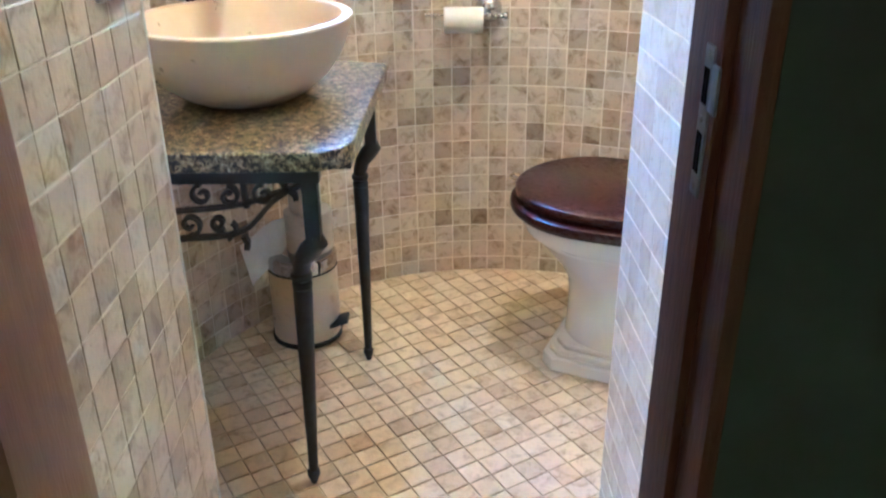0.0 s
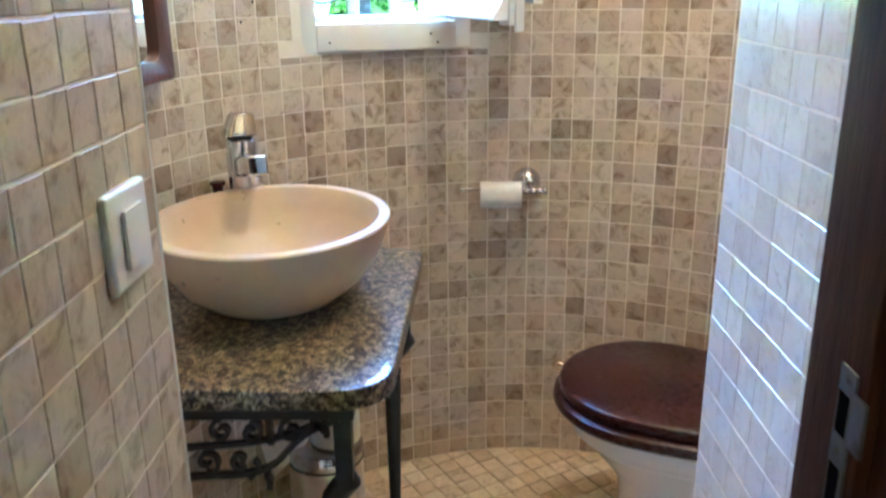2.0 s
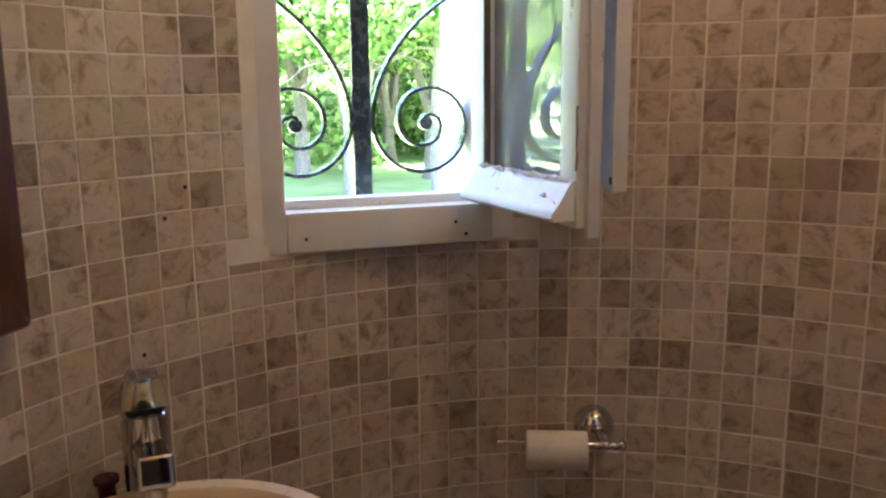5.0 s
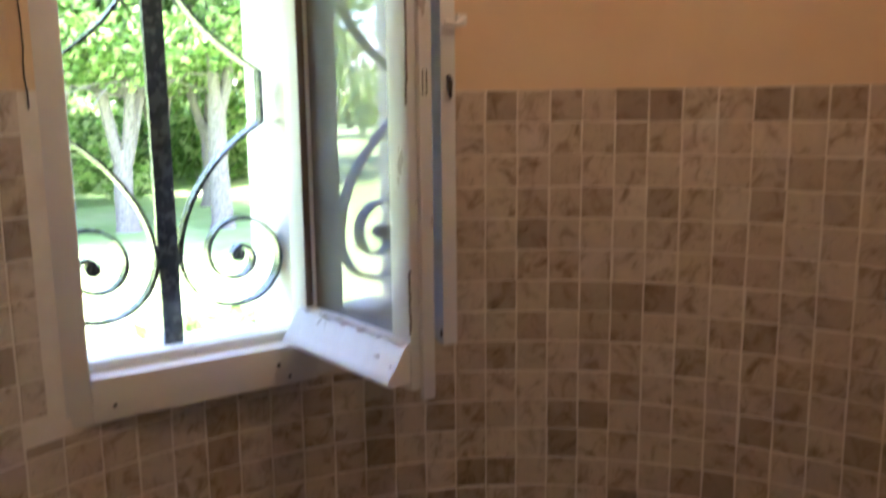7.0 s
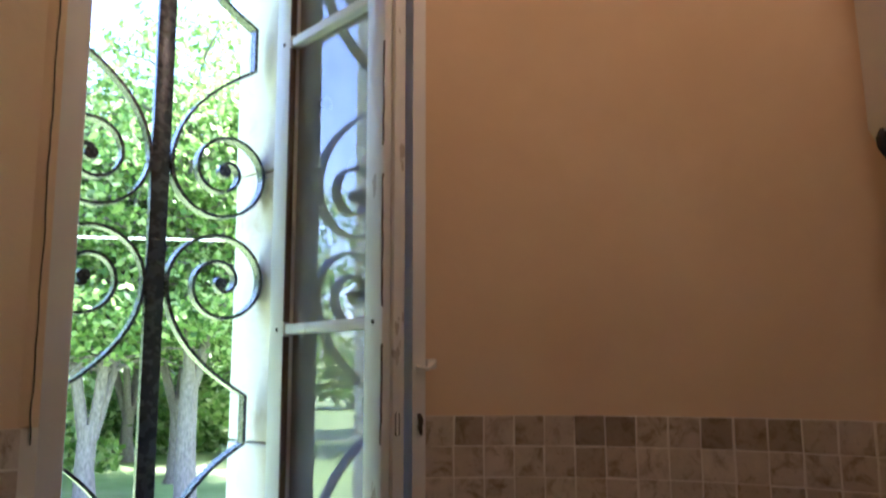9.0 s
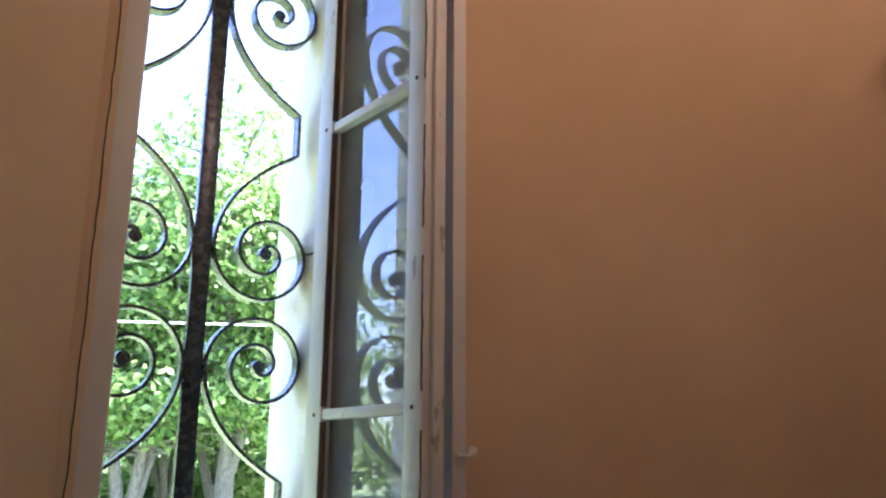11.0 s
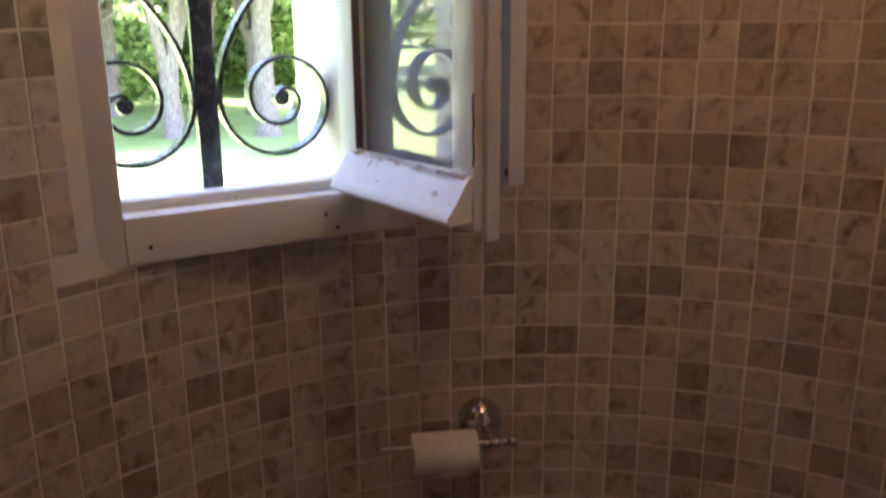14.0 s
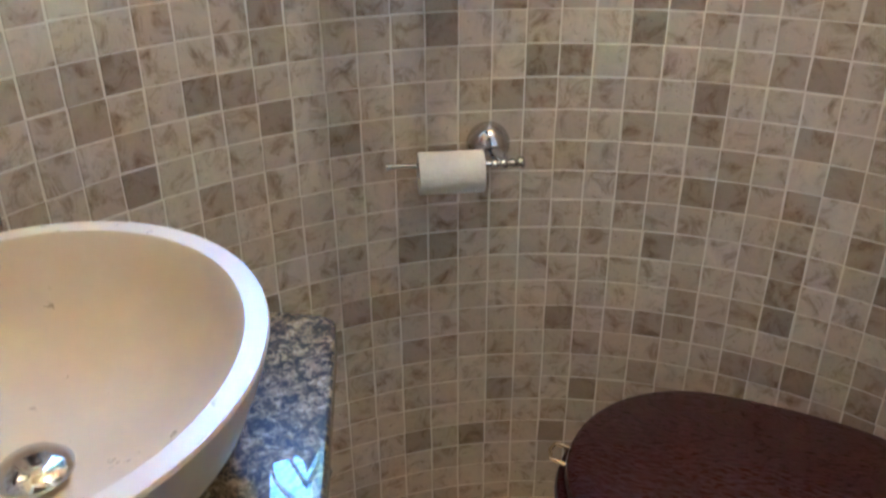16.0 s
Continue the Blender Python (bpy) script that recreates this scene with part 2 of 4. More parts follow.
M_MAHOGANY = surface("mahogany", ((0.3, (0.032, 0.0078, 0.007)), (0.7, (0.041, 0.0097, 0.0085))), 14, rough=0.28, bump=0.05, stretch=(1, 9, 3), coat=0.08, spec=0.3)
M_WOOD = surface("door_wood", ((0.3, (0.026, 0.0085, 0.0035)), (0.6, (0.050, 0.017, 0.0065)), (0.8, (0.080, 0.030, 0.012))), 9, rough=0.6, spec=0.12, bump=0.2, bump_scale=40, stretch=(7, 7, 0.7))
M_MIRROR_WOOD = surface("mirror_wood", ((0.3, (0.060, 0.024, 0.015)), (0.7, (0.115, 0.046, 0.028))), 11, rough=0.35, bump=0.15, stretch=(6, 6, 1))
M_DOOR_PALE = surface("door_panel_wood", ((0.3, (0.17, 0.078, 0.038)), (0.7, (0.235, 0.115, 0.06))), 8, rough=0.45, bump=0.15, stretch=(7, 7, 0.7))
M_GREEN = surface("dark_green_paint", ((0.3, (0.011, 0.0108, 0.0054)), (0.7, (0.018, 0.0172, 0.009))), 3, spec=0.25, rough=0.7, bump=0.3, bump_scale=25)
M_CERAMIC = surface("white_ceramic", ((0.3, (0.78, 0.77, 0.75)), (0.7, (0.83, 0.82, 0.80))), 4, rough=0.10, rough_var=0.03, bump=0.02)
M_PLASTIC = surface("white_plastic", ((0.3, (0.76, 0.74, 0.70)), (0.7, (0.80, 0.78, 0.74))), 6, rough=0.32, bump=0.03)
M_BIN = surface("cream_enamel", ((0.3, (0.66, 0.56, 0.46)), (0.7, (0.72, 0.62, 0.52))), 6, rough=0.3, bump=0.03)
M_RUBBER = surface("black_rubber", ((0.3, (0.015, 0.015, 0.015)), (0.7, (0.03, 0.03, 0.03))), 20, rough=0.6)
M_HOLE = surface("dark_recess", ((0.3, (0.004, 0.004, 0.004)), (0.7, (0.007, 0.006, 0.006))), 20, rough=0.95, spec=0.0, bump=0)
M_PAPER = surface("tissue_paper", ((0.3, (0.74, 0.72, 0.68)), (0.7, (0.82, 0.80, 0.77))), 60, rough=0.95, bump=0.3, bump_scale=220)
M_BOTTLE = surface("plum_plastic", ((0.3, (0.05, 0.010, 0.018)), (0.7, (0.08, 0.018, 0.028))), 6, rough=0.25)
M_HALL = surface("hall_plaster", ((0.3, (0.40, 0.33, 0.25)), (0.7, (0.48, 0.40, 0.31))), 3, rough=0.85, bump=0.2)
M_GRANITE = granite()
M_GLASS = pane_glass()
M_MIRROR = surface("mirror_glass", ((0.3, (0.86, 0.87, 0.86)), (0.7, (0.88, 0.89, 0.88))), 3, rough=0.012, rough_var=0.004, metal=1.0, bump=0)
M_GRASS = surface("lawn_grass", ((0.3, (0.17, 0.27, 0.07)), (0.6, (0.25, 0.36, 0.12)), (0.8, (0.32, 0.40, 0.18))), 0.8, rough=0.9, bump=0.6, bump_scale=14, spots=((0.36, 0.38, 0.20), 0.5, 0.7), spot_scale=0.3)
M_LEAF = leafy("leaves", ((0.0, (0.07, 0.15, 0.03)), (0.35, (0.16, 0.29, 0.06)), (0.7, (0.33, 0.47, 0.14)), (1.0, (0.55, 0.64, 0.32))))
M_BARK = surface("pale_bark", ((0.3, (0.085, 0.075, 0.06)), (0.7, (0.22, 0.20, 0.175))), 9, rough=0.9, bump=0.6, bump_scale=20, stretch=(4, 4, 1))


# ---- building blocks ----
def mesh_of(bm, name, material, smooth=False):
    bmesh.ops.recalc_face_normals(bm, faces=bm.faces[:])
    me = bpy.data.meshes.new(name)
    bm.to_mesh(me)
    bm.free()
    me.materials.append(material)
    if smooth:
        me.polygons.foreach_set("use_smooth", [True] * len(me.polygons))
        me.set_sharp_from_angle(angle=radians(38))
    return me


def part(name, bm, material, parent=None, label="", smooth=True, m=None):
    ob = new(name, mesh_of(bm, name, material, smooth))
    if m is not None:
        ob.matrix_basis = m
    if parent is not None:
        ob.parent = parent
    if label:
        tagged(ob, label)
    return ob


def base(name, m, label, category, group="", kind=""):
    return tagged(new_at(name, m), label, category, group, kind)


def new_at(name, m):
    ob = new(name)
    ob.empty_display_size = 0.05
    ob.matrix_basis = m
    return ob


def box(x0, x1, y0, y1, z0, z1, bevel=0.0, seg=2, bm=None):
    own = bmesh.new()
    bmesh.ops.create_cube(own, size=1.0)
    bmesh.ops.scale(own, vec=(x1 - x0, y1 - y0, z1 - z0), verts=own.verts)
    bmesh.ops.translate(own, vec=((x0 + x1) / 2, (y0 + y1) / 2, (z0 + z1) / 2), verts=own.verts)
    if bevel:
        bmesh.ops.bevel(own, geom=own.edges[:], offset=bevel, segments=seg, profile=0.6, affect="EDGES")
    if bm is None:
        return own
    me = bpy.data.meshes.new("tmp")
    own.to_mesh(me)
    own.free()
    bm.from_mesh(me)
    bpy.data.meshes.remove(me)
    return bm


def lathe(profile, seg=40, sx=1.0, sy=1.0, bm=None, close=True):
    """Turns a profile of (radius, height) round the z axis."""
    bm = bm or bmesh.new()
    rings = []
    for r, z in profile:
        if r < 1e-5:
            rings.append([bm.verts.new((0, 0, z))])
        else:
            rings.append([bm.verts.new((r * sx * math.cos(a), r * sy * math.sin(a), z)) for a in (2 * math.pi * k / seg for k in range(seg))])
    for a, b in zip(rings, rings[1:]):
        for k in range(seg):
            n = (k + 1) % seg
            if len(a) == 1 and len(b) == 1:
                continue
            if len(a) == 1:
                bm.faces.new((a[0], b[k], b[n]))
            elif len(b) == 1:
                bm.faces.new((a[k], b[0], a[n]))
            else:
                bm.faces.new((a[k], b[k], b[n], a[n]))
    return bm


def sweep(points, radii, seg=10, bm=None, up=(0, 0, 1)):
    """A tube along points with a radius at each."""
    bm = bm or bmesh.new()
    pts = [Vector(p) for p in points]
    if not hasattr(radii, "__len__"):
        radii = [radii] * len(pts)
    rings = []
    side = None
    for k, p in enumerate(pts):
        d = (pts[min(k + 1, len(pts) - 1)] - pts[max(k - 1, 0)]).normalized()
        if side is None:
            side = d.cross(Vector(up))
            if side.length < 0.1:
                side = d.cross(Vector((1, 0, 0)))
        side = (side - d * side.dot(d)).normalized()
        w = d.cross(side)
        rings.append([bm.verts.new(p + radii[k] * (math.cos(a) * side + math.sin(a) * w)) for a in (2 * math.pi * j / seg for j in range(seg))])
    for a, b in zip(rings, rings[1:]):
        for j in range(seg):
            n = (j + 1) % seg
            bm.faces.new((a[j], a[n], b[n], b[j]))
    bm.faces.new(rings[0][::-1])
    bm.faces.new(rings[-1])
    return bm


def ribbon(points, thick, deep, bm=None):
    """A flat bar on edge along points (x, z), thick in their plane, deep across it (y)."""
    bm = bm or bmesh.new()
    pts = [Vector((p[0], p[1])) for p in points]
    rings = []
    for k, p in enumerate(pts):
        d = (pts[min(k + 1, len(pts) - 1)] - pts[max(k - 1, 0)]).normalized()
        n = Vector((-d.y, d.x)) * thick / 2
        rings.append([bm.verts.new((q.x, y, q.y)) for q, y in ((p + n, -deep / 2), (p - n, -deep / 2), (p - n, deep / 2), (p + n, deep / 2))])
    for a, b in zip(rings, rings[1:]):
        for j in range(4):
            n = (j + 1) % 4
            bm.faces.new((a[j], a[n], b[n], b[j]))
    bm.faces.new(rings[0][::-1])
    bm.faces.new(rings[-1])
    return bm


def prism(outline, z0, z1, bevel=0.0, seg=3):
    bm = bmesh.new()
    low = [bm.verts.new((x, y, z0)) for x, y in outline]
    top = [bm.verts.new((x, y, z1)) for x, y in outline]
    bm.faces.new(low[::-1])
    f = bm.faces.new(top)
    n = len(low)
    for k in range(n):
        bm.faces.new((low[k], low[(k + 1) % n], top[(k + 1) % n], top[k]))
    if bevel:
        bm.normal_update()
        edges = [e for e in bm.edges if abs(e.verts[0].co.z - e.verts[1].co.z) < 1e-6]
        bmesh.ops.bevel(bm, geom=edges, offset=bevel, segments=seg, profile=0.6, affect="EDGES")
    return bm


def bezier(p0, p1, p2, p3, n):
    out = []
    for k in range(n + 1):
        t = k / n
        out.append(tuple(a * (1 - t) ** 3 + 3 * b * t * (1 - t) ** 2 + 3 * c * t * t * (1 - t) + d * t ** 3 for a, b, c, d in zip(p0, p1, p2, p3)))
    return out


def arc(cx, cy, r, a0, a1, n):
    return [(cx + r * math.cos(radians(a0 + (a1 - a0) * k / n)), cy + r * math.sin(radians(a0 + (a1 - a0) * k / n))) for k in range(n + 1)]


# ---- the plan ----
R, PITCH, Z0 = 0.775, 0.051, 0.859          # round wall, tile pitch, height of the course numbered 0
TOP = Z0 + 13 * PITCH                        # top of the tiling
CEIL, WALL_OUT = 2.76, 0.955
NX, NY = -0.375, 0.927                       # the way out through the window
WIN = pose(0, 0, 0, 0, 0, math.degrees(math.atan2(0.375, 0.927)))   # local x along the window, local y outwards
REVEAL_L = -0.462
TH_L, TH_R = -128.5, 106.0                   # ends of the round wall, clockwise from straight ahead


def on_wall(th, r, z):
    a = radians(th)
    return (r * math.sin(a), r * math.cos(a), z)


def round_wall(name, r0, r1, z0, z1, ths, material):
    bm = bmesh.new()
    cols = [[bm.verts.new(on_wall(th, r, z)) for r, z in ((r0, z0), (r1, z0), (r1, z1), (r0, z1))] for th in ths]
    for a, b in zip(cols, cols[1:]):
        for j in range(4):
            n = (j + 1) % 4
            bm.faces.new((a[j], a[n], b[n], b[j]))
    bm.faces.new(cols[0][::-1])
    bm.faces.new(cols[-1])
    return tagged(part(name, bm, material), kind="structure", category="wall")


def steps(a, b, d=2.5):
    n = max(1, round((b - a) / d))
    return [a + (b - a) * k / n for k in range(n + 1)]


W0, W1 = -41.0, -13.0
wall_round = round_wall("wall_round", R + 0.0002, WALL_OUT, 0, 1.10, steps(TH_L, TH_R), M_GROUT)
tagged(wall_round, "round turret wall faced with beige stone mosaic")
for nm, a, b in (("wall_round_left", TH_L, W0), ("wall_round_right", W1, TH_R)):
    tagged(round_wall(nm, R + 0.0002, WALL_OUT, 1.10, TOP, steps(a, b), M_GROUT), "round turret wall faced with beige stone mosaic")
    tagged(round_wall(nm.replace("wall", "wall_upper"), R + 0.001, WALL_OUT, TOP, CEIL, steps(a, b), M_PLASTER), "round upper wall of ochre plaster")
tagged(round_wall("wall_over_window", R + 0.001, WALL_OUT, 2.64, CEIL, steps(W0, W1), M_PLASTER), "ochre plaster above the window")
# floor and ceiling
bm = bmesh.new()
bmesh.ops.create_circle(bm, cap_ends=True, radius=WALL_OUT - 0.02, segments=64)
ext = bmesh.ops.extrude_face_region(bm, geom=bm.faces[:])
bmesh.ops.translate(bm, vec=(0, 0, -0.12), verts=[v for v in ext["geom"] if isinstance(v, bmesh.types.BMVert)])
floor = tagged(part("floor", bm, M_GROUT_FLOOR, smooth=False, m=pose(0, 0, -0.004)), "cream stone mosaic floor laid on the diagonal", "floor", kind="structure")
bm = bmesh.new()
bmesh.ops.create_circle(bm, cap_ends=True, radius=WALL_OUT - 0.02, segments=64)
ext = bmesh.ops.extrude_face_region(bm, geom=bm.faces[:])
bmesh.ops.translate(bm, vec=(0, 0, 0.12), verts=[v for v in ext["geom"] if isinstance(v, bmesh.types.BMVert)])
tagged(part("ceiling", bm, M_PLASTER, smooth=False, m=pose(0, 0, CEIL)), "ochre plaster ceiling", "ceiling", kind="structure")
# entry walls: the tiled reveals and what closes the room beside them
RX0, RY0, RX1, RY1 = 0.180, -0.60, 0.169, -0.214     # tiled right-hand reveal, from the frame to the room
wall_entry_left = tagged(part("wall_entry_left", box(-1.0, REVEAL_L + 0.0022, -0.836, -0.486, 0, CEIL), M_GROUT, smooth=False), "tiled left reveal of the doorway", "wall", kind="structure")
wall_entry_right = tagged(part("wall_entry_right", prism([(RX0 - 0.0022, RY0), (1.0, RY0), (1.0, RY1), (RX1 - 0.0022, RY1)], 0, CEIL), M_GROUT, smooth=False), "tiled right reveal of the doorway", "wall", kind="structure")
part("corner_bead", sweep([(REVEAL_L + 0.0006, -0.4868, 0.0), (REVEAL_L + 0.0006, -0.4868, 1.0), (REVEAL_L + 0.0006, -0.4868, 2.06)], 0.0042, 8), M_PLASTIC, wall_entry_left, "white bead along the tiled corner")
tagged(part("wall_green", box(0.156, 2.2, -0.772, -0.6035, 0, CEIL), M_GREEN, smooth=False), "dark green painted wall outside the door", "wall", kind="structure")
tagged(part("floor_entry", box(-1.95, 2.25, -1.0, -0.45, -0.16, -0.008), M_GROUT_FLOOR, smooth=False), "floor of the doorway", "floor", kind="structure")
tagged(part("wall_over_door", box(REVEAL_L - 0.005, 0.195, -0.96, -0.486, 2.06, CEIL), M_PLASTER, smooth=False), "plaster above the doorway", "wall", kind="structure")
# the hall behind
tagged(part("floor_hall", box(-1.9, 2.2, -3.7, -0.96, -0.15, -0.012), M_WOOD, smooth=False), "brown floor of the hall", "floor", kind="structure")
tagged(part("wall_hall_back", box(-1.9, 2.2, -3.8, -3.7, 0, CEIL), M_HALL, smooth=False), "plain hall wall", "wall", kind="structure")
tagged(part("wall_hall_left", box(-2.0, -1.9, -3.7, -0.84, 0, CEIL), M_HALL, smooth=False), "plain hall wall", "wall", kind="structure")
tagged(part("wall_hall_right", box(2.2, 2.3, -3.8, -0.6, 0, CEIL), M_HALL, smooth=False), "plain hall wall", "wall", kind="structure")
tagged(part("wall_hall_front", box(-1.9, REVEAL_L - 0.06, -0.95, -0.836, 0, CEIL), M_HALL, smooth=False), "plain hall wall beside the door", "wall", kind="structure")
tagged(part("ceiling_hall", box(-2.0, 2.3, -3.8, -0.6, CEIL, CEIL + 0.1), M_HALL, smooth=False), "plain hall ceiling", "ceiling", kind="structure")

# ---- window ----
window_1 = base("window_1", WIN, "white painted window frame set in the round wall", "window", kind="structure")
SILL_Z, HEAD_Z = 1.146, 2.60
part("frame_stile", box(-0.262, -0.218, 0.735, 0.80, 1.084, HEAD_Z + 0.05, 0.005), M_WHITE, window_1)
part("frame_stile", box(0.109, 0.150, 0.756, 0.80, 1.084, HEAD_Z + 0.05, 0.004), M_WHITE, window_1)
part("mortar", box(-0.276, -0.2622, 0.7325, 0.80, 1.079, TOP, 0.005, 3), M_WHITE, window_1, "rough white mortar along the frame")
part("plaster_edge", box(-0.300, -0.2622, 0.724, 0.80, TOP + 0.0005, HEAD_Z + 0.05, 0.003), M_PLASTER, window_1)
cg = random.Random(2)
crack = [(-0.2640 + cg.uniform(-0.0012, 0.0012), 1.50 + 0.018 * k) for k in range(56)]
part("crack", ribbon(crack, 0.0016, 0.004), M_RUBBER, window_1, "dark crack between frame and plaster", smooth=False, m=pose(0, 0.7245, 0))
for hx, hz in ((0.045, 1.118), (0.062, 1.098), (-0.19, 1.105)):
    part("nail_hole", lathe([(0, -0.001), (0.003, -0.001), (0.0025, 0.001), (0, 0.001)], 10), M_RUBBER, window_1, m=pose(hx, 0.7368, hz, 90))
part("bottom_rail", box(-0.2182, 0.1088, 0.737, 0.80, 1.084, SILL_Z, 0.006), M_WHITE, window_1)
part("head_rail", box(-0.2182, 0.1088, 0.737, 0.80, HEAD_Z, HEAD_Z + 0.05, 0.005), M_WHITE, window_1)
part("rebate", box(-0.216, 0.104, 0.768, 0.80, SILL_Z - 0.001, SILL_Z + 0.014, 0.003), M_CHIP, window_1)
window_jamb = base("window_jamb", WIN, "pale weathered stone jambs and sill outside the window", "jamb", kind="structure")
# splayed towards the room, so that the scrolls clear it
for k, (z0, z1) in enumerate(((1.02, 1.474), (1.478, 1.95), (1.953, 2.70))):
    d = (0.0, 0.0012, -0.0008)[k]
    part("jamb_stone", prism([(0.146 + d, 0.802), (0.24, 0.802), (0.24, 0.975), (0.101 + d, 0.975), (0.101 + d, 0.930)], z0, z1, 0.003), M_STONE, window_jamb)
part("jamb_stone", box(-0.40, -0.240, 0.802, 0.957, 1.02, 1.70, 0.006), M_STONE, window_jamb)
part("jamb_stone", box(-0.40, -0.238, 0.802, 0.957, 1.705, 2.70, 0.006), M_STONE, window_jamb)
part("sill_stone", box(-0.239, 0.0985, 0.802, 0.98, 1.02, 1.125, 0.006), M_STONE, window_jamb)
part("lintel_stone", box(-0.40, 0.24, 0.802, 0.957, 2.705, 2.90, 0.006), M_STONE, window_jamb)

casement = base("casement", WIN @ pose(0.106, 0.452, 0, 0, 0, 5.8) @ pose(-0.106, -0.452, 0), "white window casement standing open, paint flaking off", "window casement")
C0, C1 = 0.106, 0.136                # thickness, across
CN0, CN1 = 0.452, 0.752              # free edge, hinged edge
PZ = (1.206, 1.652, 1.668, 2.120, 2.136, 2.555)
part("free_stile", box(C0, C1, CN0, CN0 + 0.042, 1.146, HEAD_Z, 0.004), M_CHIP, casement)
part("hinge_stile", box(C0, C1, CN1 - 0.044, CN1, 1.166, HEAD_Z, 0.004), M_CHIP, casement)
part("bottom_rail", box(C0 + 0.002, C1 - 0.002, CN0 + 0.0425, CN1 - 0.0445, 1.166, 1.206, 0.004), M_CHIP, casement)
part("top_rail", box(C0 + 0.002, C1 - 0.002, CN0 + 0.0425, CN1 - 0.0445, 2.555, HEAD_Z, 0.004), M_CHIP, casement)
for a, b in ((PZ[1], PZ[2]), (PZ[3], PZ[4])):
    part("glazing_bar", box(C0 + 0.002, C1 - 0.006, CN0 + 0.0425, CN1 - 0.0445, a, b, 0.004), M_CHIP, casement)
for a, b in ((PZ[0], PZ[1]), (PZ[2], PZ[3]), (PZ[4], PZ[5])):
    pane = part("pane", box(0.124, 0.127, CN0 + 0.041, CN1 - 0.043, a - 0.002, b + 0.002), M_GLASS, casement, "dusty clear glass pane", smooth=False)
    pane.visible_shadow = False
# drip moulding: a sloped, rounded rail on the outer face
drip = bmesh.new()
prof = [(C0 + 0.001, 1.209), (C0 - 0.005, 1.206), (C0 - 0.012, 1.196), (C0 - 0.020, 1.182), (C0 - 0.028, 1.172), (C0 - 0.033, 1.166), (C0 - 0.034, 1.160), (C0 - 0.030, 1.156), (C0 + 0.001, 1.157)]
lo = [drip.verts.new((x, CN0 + 0.004, z)) for x, z in prof]
hi = [drip.verts.new((x, CN1 - 0.03, z)) for x, z in prof]
for k in range(len(prof)):
    n = (k + 1) % len(prof)
    drip.faces.new((lo[k], lo[n], hi[n], hi[k]))
drip.faces.new(lo[::-1])
drip.faces.new(hi)
part("drip_moulding", drip, M_CHIP, casement, "rounded drip moulding with flaking white paint")
fg = random.Random(17)
flakes = bmesh.new()
for k in range(68):
    q = fg.random()
    edge = k < 62
    x, z = (C0 - 0.004, 1.2075) if edge else (C0 - 0.014 - 0.012 * q, 1.1935 - 0.018 * q)
    a, b = fg.uniform(0.003, 0.009 if edge else 0.006), fg.uniform(0.0015, 0.004)
    m = pose(x + fg.uniform(-0.003, 0.003), CN0 + 0.012 + (CN1 - CN0 - 0.05) * fg.random(), z + fg.uniform(-0.001, 0.002), fg.uniform(-35, 35), 40 + fg.uniform(-40, 40), fg.uniform(-50, 50))
    lo = [flakes.verts.new(m @ Vector((u * b, v * a, w))) for w in (-0.0008, 0.0008) for u, v in ((-1, -0.7), (0.8, -1), (1, 0.6), (-0.5, 1))]
    for f in ((3, 2, 1, 0), (4, 5, 6, 7), (0, 1, 5, 4), (1, 2, 6, 5), (2, 3, 7, 6), (3, 0, 4, 7)):
        flakes.faces.new([lo[n] for n in f])
tagged(part("paint_crust", flakes, M_CHIP, casement, smooth=False), "curling crust of old white paint", kind="stuff")
part("meeting_strip", box(C0 + 0.012, C1 + 0.001, CN0 - 0.009, CN0 - 0.0003, 1.134, HEAD_Z, 0.003), M_CHIP, casement)
# peeled edges: bare wood beside the panes, and long splits down the free stile
for a, b in ((PZ[0], PZ[1]), (PZ[2], PZ[3]), (PZ[4], PZ[5])):
    part("bare_edge", box(C0 - 0.0008, C0 + 0.010, CN1 - 0.0470, CN1 - 0.0442, a + 0.003, b - 0.003, 0.001), M_BARE, casement, "bare grey-brown wood where the putty is gone")
sg = random.Random(23)
for z0, z1 in ((1.50, 1.63), (1.68, 1.86), (1.90, 2.05), (2.12, 2.31), (1.22, 1.30)):
    pts = [(CN0 + 0.0015 + sg.uniform(-0.0008, 0.0012), z0 + (z1 - z0) * k / 12) for k in range(13)]
    part("split", ribbon(pts, 0.0022, 0.002), M_BARE, casement, "split in the paint down to bare wood", smooth=False, m=pose(C0 + 0.0004, 0, 0, 0, 0, 90))
for z in (1.165, 1.66, 2.128):
    for n in (CN0 + 0.021, CN1 - 0.026):
        part("peg", lathe([(0, -0.0005), (0.0035, -0.0005), (0.003, 0.0012), (0, 0.0016)], 10), M_STEEL, casement, m=pose(C0, n, z, 0, -90))
keeper = [(0.122, 1.512), (0.122, 1.540), (0.128, 1.540), (0.128, 1.512), (0.122, 1.512)]
part("keeper", ribbon(keeper, 0.0012, 0.0012), M_RUBBER, casement, "small keeper slot with a dark outline", smooth=False, m=pose(0, CN0 - 0.0092, 0))

